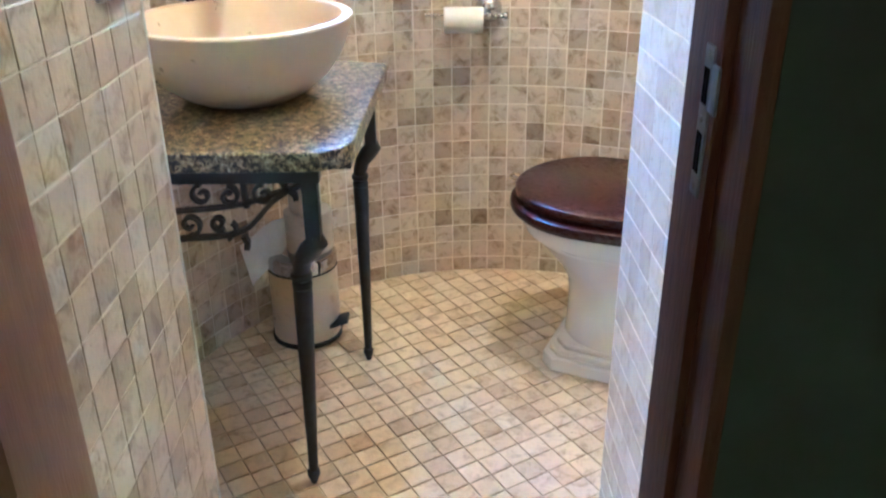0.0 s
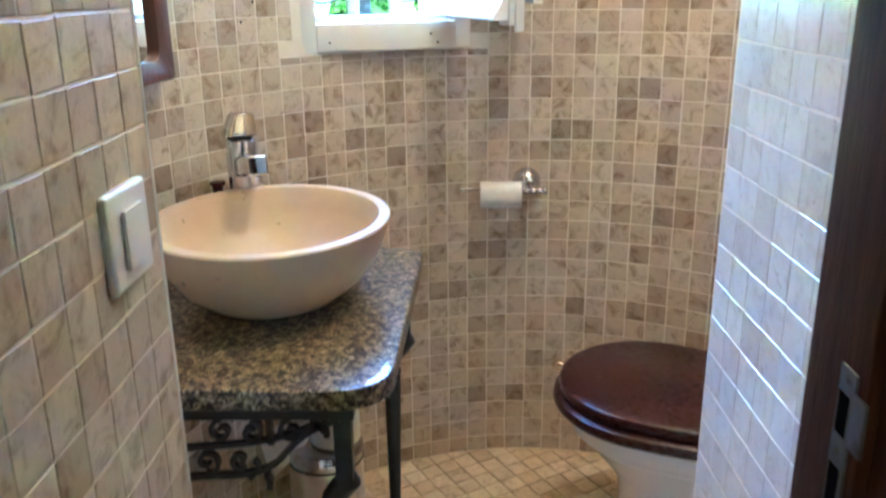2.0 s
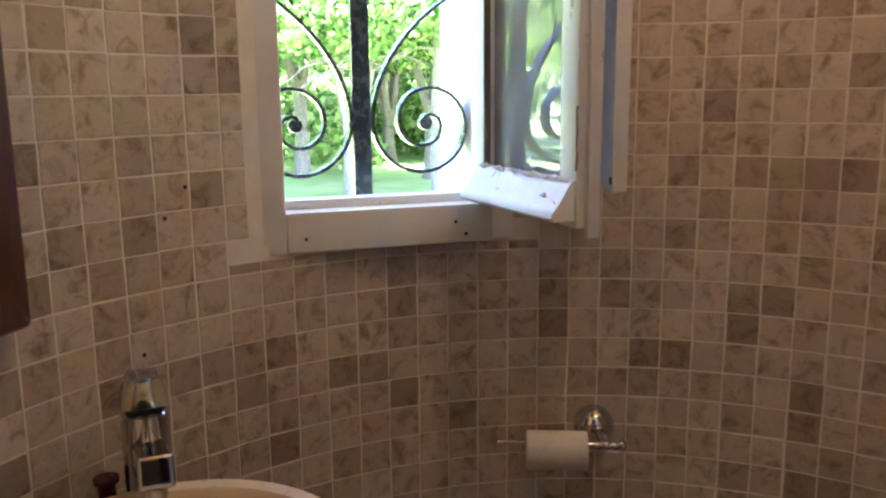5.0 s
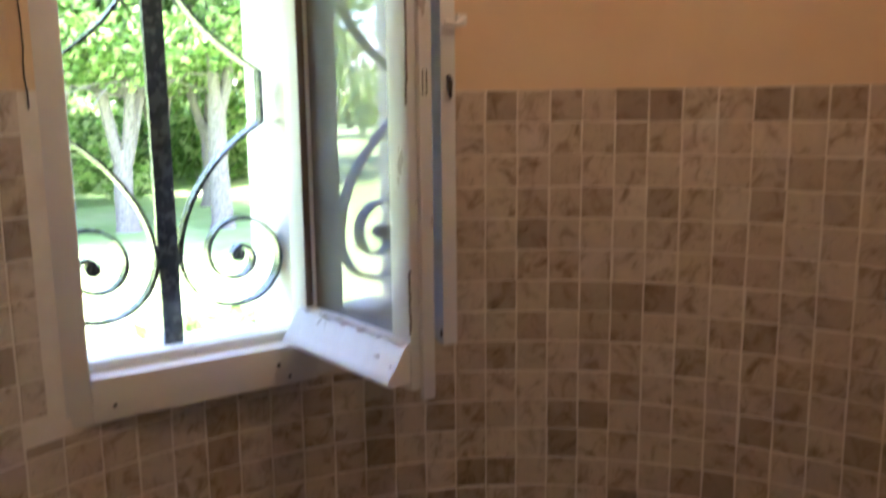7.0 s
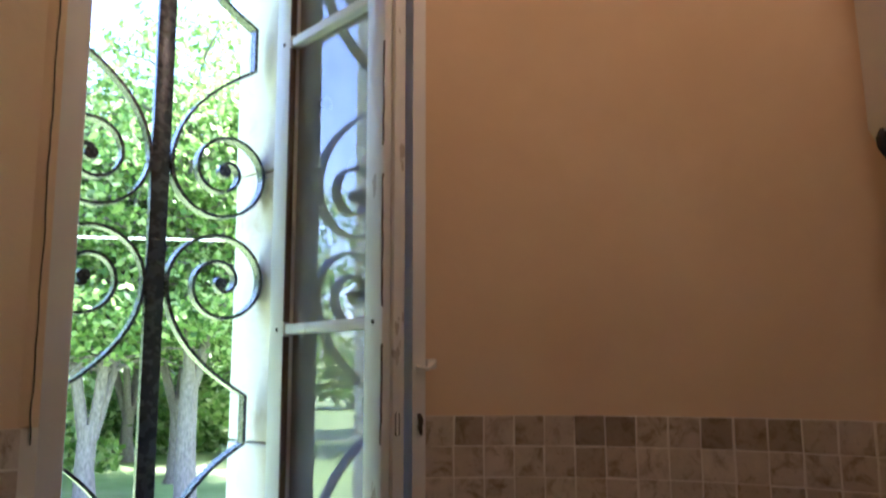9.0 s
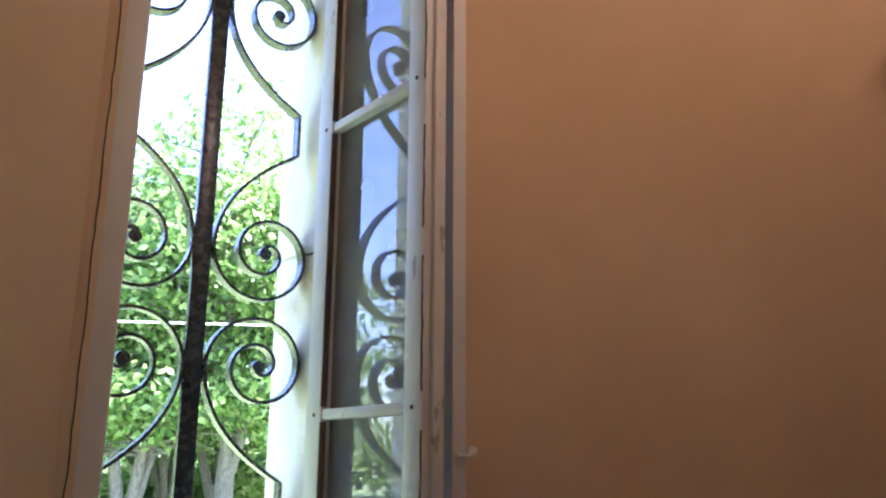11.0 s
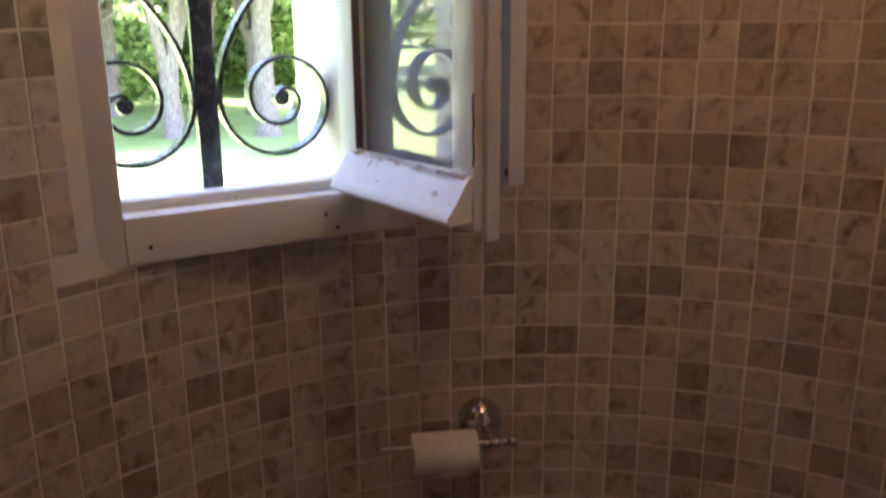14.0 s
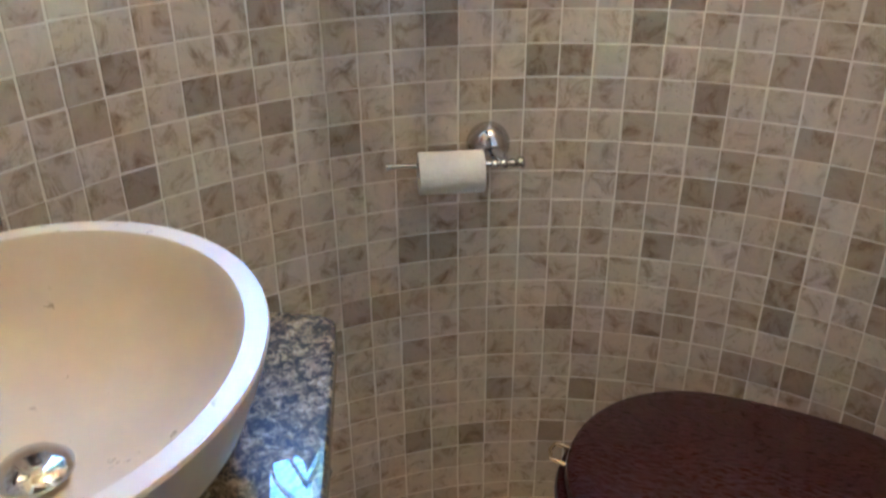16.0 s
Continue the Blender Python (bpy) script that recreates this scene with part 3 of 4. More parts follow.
shutter = base("shutter", WIN, "white inner window shutter folded back behind the casement", "window shutter")
part("board", prism([(0.1765, 0.487), (0.1985, 0.487), (0.262, 0.690), (0.240, 0.697)], 1.185, HEAD_Z, 0.003), M_GLOSS, shutter)
part("screw", box(0.1765, 0.1785, 0.490, 0.496, 1.196, 1.206, 0.001), M_STEEL, shutter)
latch = part("latch_hook", sweep([(0.180, 0.482, 1.600), (0.196, 0.478, 1.598), (0.206, 0.480, 1.604), (0.212, 0.486, 1.606)], 0.0035, 8), M_PLASTIC, shutter)
part("latch_block", box(0.2005, 0.216, 0.484, 0.498, 1.598, 1.612, 0.002), M_PLASTIC, shutter)
part("catch", sweep([(0.188, 0.487, 1.535), (0.187, 0.481, 1.528), (0.185, 0.480, 1.518), (0.189, 0.483, 1.508)], [0.003, 0.004, 0.0035, 0.002], 8), M_STEEL, shutter, "worn steel catch")

# ---- iron grille ----
grille = base("window_grille", WIN @ pose(0, 0.887, 0), "black wrought iron window grille with scrolls", "window grille")
BAR_X = -0.068
part("bar", box(BAR_X - 0.015, BAR_X + 0.015, -0.008, 0.008, 1.10, 2.75, 0.002), M_GRILLE, grille)


def scroll_points(sx, cz, sz):
    """A flat iron bar that winds from the eye of its spiral out to the upright bar and on to the wall bracket."""
    cx = BAR_X + sx * 0.110
    pts = []
    n = 72
    for k in range(n + 1):
        q = k / n
        a = radians(180 + 650 * (1 - q))
        r = 0.010 + 0.082 * q ** 0.97
        pts.append((cx + sx * r * math.cos(a), cz + sz * r * math.sin(a)))
    return cx, pts


def c_scroll(sx, z_low, z_mid, z_high):
    cx, low = scroll_points(sx, z_low, 1)
    _, high = scroll_points(sx, z_high, -1)
    tip = cx + sx * 0.049
    up = bezier((cx - sx * 0.092, z_low), (cx - sx * 0.092, z_low + 0.085), (cx - sx * 0.03, z_mid - 0.085), (tip, z_mid - 0.040), 18)
    down = bezier((tip, z_mid + 0.040), (cx - sx * 0.03, z_mid + 0.085), (cx - sx * 0.092, z_high - 0.085), (cx - sx * 0.092, z_high), 18)
    return low + up[1:] + down + high[::-1][1:]


for sx in (1, -1):
    for zl, zm, zh in ((1.266, 1.516, 1.745), (1.941, 2.172, 2.405)):
        s = part("scroll", ribbon(c_scroll(sx, zl, zm, zh), 0.0055, 0.023), M_GRILLE, grille)
        for zz in (zl, zh):
            part("eye", lathe([(0, -0.009), (0.011, -0.009), (0.012, 0), (0.011, 0.009), (0, 0.009)], 14), M_GRILLE, s, m=pose(BAR_X + sx * 0.110, 0, zz, 90))
            part("rivet", box(BAR_X + sx * 0.015, BAR_X + sx * 0.022, -0.006, 0.006, zz - 0.005, zz + 0.005, 0.001), M_GRILLE, s)

# ---- washstand ----
washstand = base("washstand", pose(-0.5, 0.07, 0), "black cast iron washstand with scrolled apron and tapered legs", "washstand")
OX, OY = -0.5, 0.07
slab_top, slab_low = 0.708, 0.676
outline = arc(-0.275, 0.345, 0.030, -5, 85, 6)
outline += [(-0.36, 0.398)]
th0, th1 = -56.0, -108.5
outline += [on_wall(th0 + (th1 - th0) * k / 14, R - 0.012, 0)[:2] for k in range(15)]
outline += arc(-0.335, -0.170, 0.072, -92, -4, 8)
slab = part("worktop", prism(outline, slab_low, slab_top, 0.004), M_GRANITE)
tagged(slab, "speckled brown and grey granite worktop with rounded corners", "worktop")


seal = bmesh.new()
sweep([on_wall(th0 + (th1 - th0) * k / 20, R - 0.0055, slab_top + 0.001) for k in range(21)], 0.0055, 8, seal)
part("sealant", seal, M_PLASTIC, slab, "white sealant bead along the wall")


def stand_leg(x0, y0, x1, y1, sx, sy):
    """Square-shouldered top, a kicked-out knee with rings, then a taper down to a small foot."""
    kx, ky = x0 + sx, y0 + sy
    bm = box(x0 - 0.013, x0 + 0.013, y0 - 0.013, y0 + 0.013, 0.545, slab_low - 0.001, 0.003)
    pts = [(x0, y0, 0.552), (x0 + 0.004, y0, 0.540), (x0 + 0.3 * sx, y0 + 0.3 * sy, 0.523), (x0 + 0.75 * sx, y0 + 0.75 * sy, 0.505), (kx, ky, 0.480), (kx, ky, 0.462)]
    sweep(pts, [0.014, 0.019, 0.019, 0.016, 0.0145, 0.014], 12, bm)
    for z, r in ((0.468, 0.019), (0.452, 0.0175)):
        sweep([(kx, ky, z + 0.008), (kx, ky, z + 0.004), (kx, ky, z - 0.004), (kx, ky, z - 0.008)], [0.013, r, r, 0.013], 14, bm)
    line = [(0.446, 0.0165), (0.43, 0.0172), (0.3, 0.0145), (0.15, 0.0115), (0.05, 0.0095), (0.034, 0.0090), (0.030, 0.0125), (0.020, 0.0125), (0.012, 0.009), (0.0, 0.006)]
    sweep([(kx + (x1 - kx) * (0.446 - z) / 0.446, ky + (y1 - ky) * (0.446 - z) / 0.446, z) for z, _ in line], [r for _, r in line], 12, bm)
    for v in bm.verts:
        v.co.x -= OX
        v.co.y -= OY
    return bm


part("leg", stand_leg(-0.337, -0.200, -0.384, -0.157, -0.030, 0.018), M_IRON, washstand)
part("leg", stand_leg(-0.283, 0.300, -0.312, 0.285, -0.028, 0.005), M_IRON, washstand)
rail = box(-0.69, -0.318, -0.222, -0.196, 0.650, 0.6755, 0.003)
box(-0.300, -0.272, -0.17, 0.305, 0.655, 0.6755, 0.003, bm=rail)
for v in rail.verts:
    v.co.x -= OX
    v.co.y -= OY
part("rail", rail, M_IRON, washstand)
# pierced apron under the front edge: mirrored scrolls that hang in a shallow swag
apron = bmesh.new()
AX = -0.575


def swirl(cx, cz, r0, r1, a0, turn, n=20):
    return [(cx + (r0 + (r1 - r0) * k / n) * math.cos(radians(a0 + turn * k / n)), cz + (r0 + (r1 - r0) * k / n) * math.sin(radians(a0 + turn * k / n))) for k in range(n + 1)]


for s in (1, -1):
    f = lambda pts: [(AX - OX + s * x, z) for x, z in pts]
    ribbon(f(swirl(0.066, 0.628, 0.018, 0.004, 90, 420)), 0.0062, 0.012, apron)
    ribbon(f(swirl(0.108, 0.626, 0.018, 0.004, 90, -420)), 0.0062, 0.012, apron)
    ribbon(f(swirl(0.165, 0.628, 0.018, 0.004, 90, 420)), 0.0062, 0.012, apron)
    ribbon(f(bezier((0.0, 0.598), (0.06, 0.606), (0.13, 0.600), (0.205, 0.640), 14)), 0.007, 0.012, apron)
    ribbon(f(bezier((0.0, 0.548), (0.05, 0.560), (0.10, 0.545), (0.14, 0.575), 14)), 0.0078, 0.012, apron)
    ribbon(f(bezier((0.14, 0.575), (0.165, 0.60), (0.18, 0.63), (0.235, 0.646), 14)), 0.0078, 0.012, apron)
    ribbon(f(swirl(0.040, 0.577, 0.020, 0.004, -100, 430)), 0.0062, 0.012, apron)
    ribbon(f(swirl(0.088, 0.580, 0.014, 0.003, -60, -400)), 0.007, 0.012, apron)
    ribbon(f([(0.125, 0.557), (0.130, 0.545), (0.128, 0.532)]), 0.009, 0.012, apron)
    ribbon(f([(0.135, 0.652), (0.134, 0.63), (0.136, 0.606)]), 0.009, 0.012, apron)
    ribbon(f(bezier((0.10, 0.55), (0.12, 0.566), (0.115, 0.575), (0.108, 0.580), 8)), 0.0062, 0.012, apron)
    ribbon(f([(0.195, 0.652), (0.20, 0.640), (0.215, 0.626), (0.216, 0.618)]), 0.0078, 0.012, apron)
part("apron", apron, M_IRON, washstand, "pierced scrollwork apron", m=pose(0, -0.209 - OY, 0))

# ---- basin ----
basin = base("vessel_basin", pose(-0.494, 0.114, slab_top), "round cream marble vessel basin on the granite worktop", "basin")
prof = [(0.0, 0.001), (0.105, 0.001), (0.125, 0.010), (0.165, 0.040), (0.195, 0.080), (0.212, 0.120), (0.219, 0.143), (0.2175, 0.146), (0.198, 0.146), (0.1955, 0.143), (0.186, 0.110), (0.165, 0.070), (0.130, 0.038), (0.085, 0.022), (0.030, 0.016), (0.0, 0.015)]
part("bowl", lathe(prof, 72, 0.94, 1.06), M_MARBLE, basin)
part("drain_plug", lathe([(0, 0.038), (0.012, 0.038), (0.026, 0.034), (0.032, 0.028), (0.032, 0.025), (0.024, 0.022), (0.022, 0.016), (0, 0.016)], 32), M_CHROME, basin, "domed chrome drain plug")

# ---- tap ----
def loft_box(*rows):
    """A tapering lever from rows of (x0, x1, half width, z)."""
    bm = bmesh.new()
    rings = [[bm.verts.new(p) for p in ((x0, -w, z), (x1, -w, z + 0.004), (x1, w, z + 0.004), (x0, w, z))] for x0, x1, w, z in rows]
    for a, b in zip(rings, rings[1:]):
        for k in range(4):
            bm.faces.new((a[k], a[(k + 1) % 4], b[(k + 1) % 4], b[k]))
    bm.faces.new(rings[0][::-1])
    bm.faces.new(rings[-1])
    bmesh.ops.bevel(bm, geom=bm.edges[:], offset=0.004, segments=2, profile=0.6, affect="EDGES")
    return bm


tap = base("basin_tap", pose(-0.594, 0.335, slab_top) @ pose(0, 0, 0, 0, 0, -62), "tall chrome basin mixer tap", "tap")
part("body", sweep([(0, 0, 0), (0, 0, 0.010), (0, 0, 0.012), (0, 0, 0.12), (0.002, 0, 0.20), (0.004, 0, 0.239), (0.004, 0, 0.241)], [0.032, 0.032, 0.028, 0.028, 0.0285, 0.028, 0.024], 24), M_CHROME, tap)
part("joint_ring", lathe([(0, 0.2405), (0.0235, 0.2405), (0.0235, 0.2445), (0, 0.2445)], 24), M_RUBBER, tap, m=pose(0.004, 0, 0))
part("spout", box(0.012, 0.125, -0.020, 0.020, -0.020, 0.018, 0.006, 3), M_CHROME, tap, m=pose(0, 0, 0.184, 0, -12))
part("aerator", lathe([(0, -0.010), (0.011, -0.010), (0.012, -0.006), (0.012, 0.004), (0, 0.004)], 18), M_CHROME, tap, m=pose(0.108, 0, 0.184))
part("lever", loft_box((-0.026, 0.031, 0.027, 0.244), (-0.021, 0.040, 0.024, 0.264), (-0.010, 0.052, 0.018, 0.286), (0.002, 0.056, 0.014, 0.291)), M_CHROME, tap)

bottle = base("soap_bottle", pose(-0.640, 0.318, slab_top), "small dark plum bottle beside the tap", "bottle")
part("flask", lathe([(0, 0), (0.017, 0), (0.019, 0.004), (0.020, 0.098), (0.016, 0.112), (0.010, 0.120), (0.010, 0.132), (0, 0.132)], 20), M_BOTTLE, bottle)
part("cap", lathe([(0, 0.132), (0.0105, 0.132), (0.0105, 0.150), (0.015, 0.152), (0.015, 0.158), (0, 0.159)], 18), M_BOTTLE, bottle)

waste_pipe = base("waste_pipe", pose(-0.492, 0.116, 0), "chrome bottle trap and waste pipe under the basin", "waste pipe")
part("pipe", sweep([(0, 0, 0.675), (0, 0, 0.60), (0, 0, 0.56)], 0.016, 16), M_CHROME, waste_pipe)
part("trap", lathe([(0, 0.50), (0.028, 0.505), (0.031, 0.53), (0.031, 0.57), (0.020, 0.585), (0, 0.585)], 24), M_CHROME, waste_pipe)
part("outlet", sweep([(-0.02, 0, 0.555), (-0.10, 0.05, 0.555), (-0.245, 0.08, 0.555)], 0.015, 14), M_CHROME, waste_pipe)

# ---- pedal bin with rolls on it ----
bin_ = base("pedal_bin", pose(-0.480, 0.418, 0), "cream enamel pedal bin with a steel lid", "bin")
part("rim", lathe([(0.0, 0.0), (0.088, 0.0), (0.089, 0.010), (0.086, 0.012), (0, 0.012)], 40), M_RUBBER, bin_, "black base ring")
part("can", lathe([(0.0, 0.0125), (0.085, 0.0125), (0.085, 0.196), (0.0, 0.196)], 44), M_BIN, bin_)
part("collar", lathe([(0.0, 0.1965), (0.087, 0.1965), (0.087, 0.201), (0, 0.201)], 40), M_RUBBER, bin_)
part("lid", lathe([(0.0, 0.2015), (0.086, 0.2015), (0.086, 0.228), (0.080, 0.236), (0.04, 0.243), (0, 0.245)], 44), M_CHROME, bin_, "brushed steel lid")
part("pedal", box(0.055, 0.120, -0.055, -0.005, 0.006, 0.016, 0.003), M_RUBBER, bin_, m=pose(0, 0, 0.012, 0, -18, 0))
roll_a = base("spare_toilet_roll", pose(-0.456, 0.415, 0.2455), "white toilet roll standing on the bin lid", "toilet roll")
part("paper", lathe([(0.022, 0), (0.056, 0.0), (0.0575, 0.003), (0.0575, 0.098), (0.056, 0.10), (0.022, 0.10), (0.022, 0)], 36), M_PAPER, roll_a)
loose = bmesh.new()
grid = [[loose.verts.new((-0.055 - 0.105 * u + 0.02 * v, -0.022 - 0.03 * u, 0.085 - 0.125 * v * (0.35 + 0.65 * u) - 0.05 * u + 0.008 * math.sin(5 * u + 3 * v))) for u in (k / 8 for k in range(9))] for v in (j / 8 for j in range(9))]
for a, b in zip(grid, grid[1:]):
    for k in range(8):
        loose.faces.new((a[k], a[k + 1], b[k + 1], b[k]))
ext = bmesh.ops.extrude_face_region(loose, geom=loose.faces[:])
bmesh.ops.translate(loose, vec=(0.0005, 0.001, 0.0006), verts=[v for v in ext["geom"] if isinstance(v, bmesh.types.BMVert)])
part("loose_sheet", loose, M_PAPER, roll_a, "loose end hanging off the roll")
roll_b = base("used_toilet_roll", pose(-0.460, 0.415, 0.346), "part-used toilet roll stacked on another", "toilet roll")
part("paper", lathe([(0.020, 0), (0.038, 0.0), (0.039, 0.003), (0.039, 0.097), (0.038, 0.10), (0.020, 0.10), (0.020, 0)], 32), M_PAPER, roll_b)

# ---- toilet ----
TOILET = pose(0.172, 0.371, 0, 0, 0, -24.9)
toilet = base("toilet", TOILET, "white ceramic pedestal toilet with a closed mahogany seat", "toilet")


def chamfered(x0, x1, w, c):
    return [(x0 + c, -w), (x1, -w), (x1, w), (x0 + c, w), (x0, w - c), (x0, -w + c)]


pl = prism(chamfered(-0.012, 0.46, 0.150, 0.030), 0, 0.035, 0.006)
for a, w, z0, z1 in ((0.002, 0.138, 0.034, 0.052), (0.016, 0.126, 0.051, 0.066)):
    me = bpy.data.meshes.new("tmp")
    q = prism(chamfered(a, 0.455, w, 0.028), z0, z1, 0.005)
    q.to_mesh(me)
    q.free()
    pl.from_mesh(me)
    bpy.data.meshes.remove(me)
part("plinth", pl, M_CERAMIC, toilet)


def oval(x_front, x_back, w, n=40):
    """Egg outline: a full round front and a narrower back."""
    cx = x_front + w
    pts = [(cx - w * math.cos(a), w * math.sin(a)) for a in (math.pi * (k / n - 0.5) for k in range(n + 1))]
    back = [(cx + (x_back - cx) * math.sin(b), w * (0.62 + 0.38 * math.cos(b))) for b in (math.pi / 2 * k / 12 for k in range(1, 13))]
    return pts + back + [(x, -y) for x, y in back[::-1]]


def loft(sections, caps=True):
    bm = bmesh.new()
    rings = [[bm.verts.new((x, y, z)) for x, y in pts] for pts, z in sections]
    for a, b in zip(rings, rings[1:]):
        for k in range(len(a)):
            n = (k + 1) % len(a)
            bm.faces.new((a[k], a[n], b[n], b[k]))
    if caps:
        bm.faces.new(rings[0][::-1])
        bm.faces.new(rings[-1])
    return bm


secs = []
for x0, x1, w, z in ((0.010, 0.44, 0.124, 0.0655), (0.013, 0.43, 0.119, 0.10), (0.014, 0.42, 0.116, 0.17), (0.008, 0.42, 0.119, 0.212), (-0.014, 0.43, 0.136, 0.250), (-0.048, 0.43, 0.160, 0.288),
                     (-0.072, 0.43, 0.174, 0.314), (-0.080, 0.43, 0.178, 0.320), (-0.082, 0.43, 0.179, 0.326), (-0.098, 0.43, 0.186, 0.332), (-0.106, 0.44, 0.190, 0.350), (-0.107, 0.44, 0.190, 0.368), (-0.104, 0.44, 0.188, 0.372)):
    secs.append((oval(x0, x1, w), z))
part("bowl", loft(secs), M_CERAMIC, toilet)


def slab_oval(x0, x1, w, z0, z1, r):
    d = 0.009
    return loft([(oval(x0 + d, x1 - d, w - d), z0), (oval(x0 + 0.002, x1, w - 0.002), z0 + r * 0.5), (oval(x0, x1, w), (z0 + z1) / 2), (oval(x0 + 0.003, x1, w - 0.003), z1 - r * 0.4), (oval(x0 + d + 0.003, x1 - d, w - d - 0.003), z1)])


part("seat", slab_oval(-0.138, 0.345, 0.206, 0.3725, 0.403, 0.014), M_MAHOGANY, toilet, "dark red mahogany seat")
part("lid", slab_oval(-0.126, 0.340, 0.196, 0.4035, 0.434, 0.014), M_MAHOGANY, toilet, "dark red mahogany lid")
part("handle", sweep([(-0.118, -0.018, 0.414), (-0.146, -0.016, 0.420), (-0.150, 0.0, 0.421), (-0.146, 0.016, 0.420), (-0.118, 0.018, 0.414)], 0.0034, 8), M_BRASS, toilet, "small brass lifting handle")
cistern = base("high_cistern", pose(0.565, 0.068, 1.915, 0, 0, -24.9), "white high-level cistern on iron brackets", "cistern")
part("tank", loft([(p, z) for p, z in ((chamfered(-0.092, 0.10, 0.218, 0.02), -0.02), (chamfered(-0.099, 0.10, 0.228, 0.025), 0.0), (chamfered(-0.105, 0.10, 0.238, 0.025), 0.34))]), M_CERAMIC, cistern)
part("lid", box(-0.115, 0.10, -0.245, 0.245, 0.3405, 0.36, 0.006), M_CERAMIC, cistern)
for v in (0.16, -0.16):
    part("bracket", sweep([(0.20, v, -0.16)] + bezier((0.17, v, -0.16), (0.05, v, -0.16), (0.05, v, -0.05), (-0.05, v, -0.060), 8) + bezier((-0.05, v, -0.060), (-0.10, v, -0.060), (-0.115, v, -0.012), (-0.07, v, -0.007), 8)[1:] + [(0.20, v, -0.008)], 0.007, 8), M_IRON, cistern)

# ---- paper holder ----
holder = base("paper_holder", pose(0, 0, 0.76), "chrome toilet paper holder with a roll on it", "paper holder")
part("flange", lathe([(0.0, 0.0), (0.034, 0.0), (0.0345, 0.005), (0.034, 0.012), (0.030, 0.023), (0.022, 0.032), (0.012, 0.037), (0, 0.039)], 32), M_CHROME, holder, m=pose(-0.005, R - 0.002, -0.003, 90))
part("arm", sweep([(-0.005, R - 0.028, -0.003), (0.001, R - 0.045, -0.003), (0.008, 0.705, -0.008), (0.008, 0.700, -0.012)], 0.008, 12), M_CHROME, holder)
part("rod", sweep([(-0.166, 0.697, -0.007), (-0.02, 0.700, -0.010), (0.030, 0.701, -0.011)], 0.0042, 12), M_CHROME, holder)
for x, r in ((-0.006, 0.007), (0.008, 0.0095), (0.022, 0.007), (0.034, 0.010)):
    part("knurl", lathe([(0, -0.005), (r * 0.8, -0.005), (r, -0.002), (r, 0.002), (r * 0.8, 0.005), (0, 0.005)], 18), M_CHROME, holder, m=pose(x, 0.700, -0.011, 0, 90))
part("tip", lathe([(0, -0.003), (0.005, -0.003), (0.006, 0), (0.005, 0.003), (0, 0.003)], 14), M_CHROME, holder, m=pose(-0.166, 0.697, -0.007, 0, 90))
roll = base("toilet_roll", pose(-0.072, 0.699, 0.7395, 0, 90, 0), "white toilet paper roll on the chrome rod", "toilet roll")
part("paper", lathe([(0.015, -0.049), (0.031, -0.049), (0.032, -0.047), (0.032, 0.047), (0.031, 0.049), (0.015, 0.049), (0.015, -0.049)], 36), M_PAPER, roll)
part("core", lathe([(0.0145, -0.0485), (0.0148, -0.0485), (0.0148, 0.0485), (0.0145, 0.0485), (0.0145, -0.0485)], 24), M_BIN, roll, "cardboard core")

# ---- mirror ----
MA, MB = Vector((-0.744, 0.040, 0)), Vector((-0.698, 0.275, 0))
along = (MB - MA).normalized()
mirror = base("wall_mirror", Matrix.Translation((MA + MB) / 2) @ Matrix.Rotation(math.atan2(along.y, along.x), 4, "Z"), "mirror in a dark brown wooden frame", "mirror")
MW, MZ0, MZ1, MF = 0.119, 1.068, 1.66, 0.036


def rounded(w, z0, z1, r, n=6):
    out = []
    for cx, cz, a in ((w - r, z0 + r, -90), (w - r, z1 - r, 0), (-w + r, z1 - r, 90), (-w + r, z0 + r, 180)):
        out += arc(cx, cz, r, a, a + 90, n)
    return out


fr = bmesh.new()
o, i_ = rounded(MW, MZ0, MZ1, 0.006), rounded(MW - MF, MZ0 + MF, MZ1 - MF, 0.022)
o2 = rounded(MW - 0.004, MZ0 + 0.004, MZ1 - 0.004, 0.005)
i2 = rounded(MW - MF + 0.010, MZ0 + MF - 0.010, MZ1 - MF + 0.010, 0.026)
rings = [[fr.verts.new((x, y, z)) for x, z in pts] for pts, y in ((o, 0.012), (o, -0.012), (o2, -0.016), (i2, -0.016), (i_, -0.010), (i_, 0.010))]
for a, b in zip(rings, rings[1:] + rings[:1]):
    for k in range(len(a)):
        n = (k + 1) % len(a)
        fr.faces.new((a[k], a[n], b[n], b[k]))
part("frame", fr, M_MIRROR_WOOD, mirror)
part("glass", box(-MW + MF - 0.006, MW - MF + 0.006, 0.002, 0.006, MZ0 + MF - 0.006, MZ1 - MF + 0.006), M_MIRROR, mirror, "silvered glass", smooth=False)
hook = base("wall_hook", pose(-0.7735, 0.022, 0.789, 0, 90, 0) @ Matrix.Scale(1.25, 4), "round chrome wall hook beside the basin", "hook")
part("rose", lathe([(0, 0), (0.018, 0), (0.018, 0.004), (0.009, 0.008), (0.008, 0.03), (0.013, 0.034), (0.017, 0.040), (0.015, 0.047), (0, 0.049)], 24), M_CHROME, hook)
part("lower_knob", sweep([(0.015, 0, 0.004), (0.035, -0.01, 0.018), (0.052, -0.015, 0.026)], [0.006, 0.007, 0.010], 12), M_CHROME, hook)

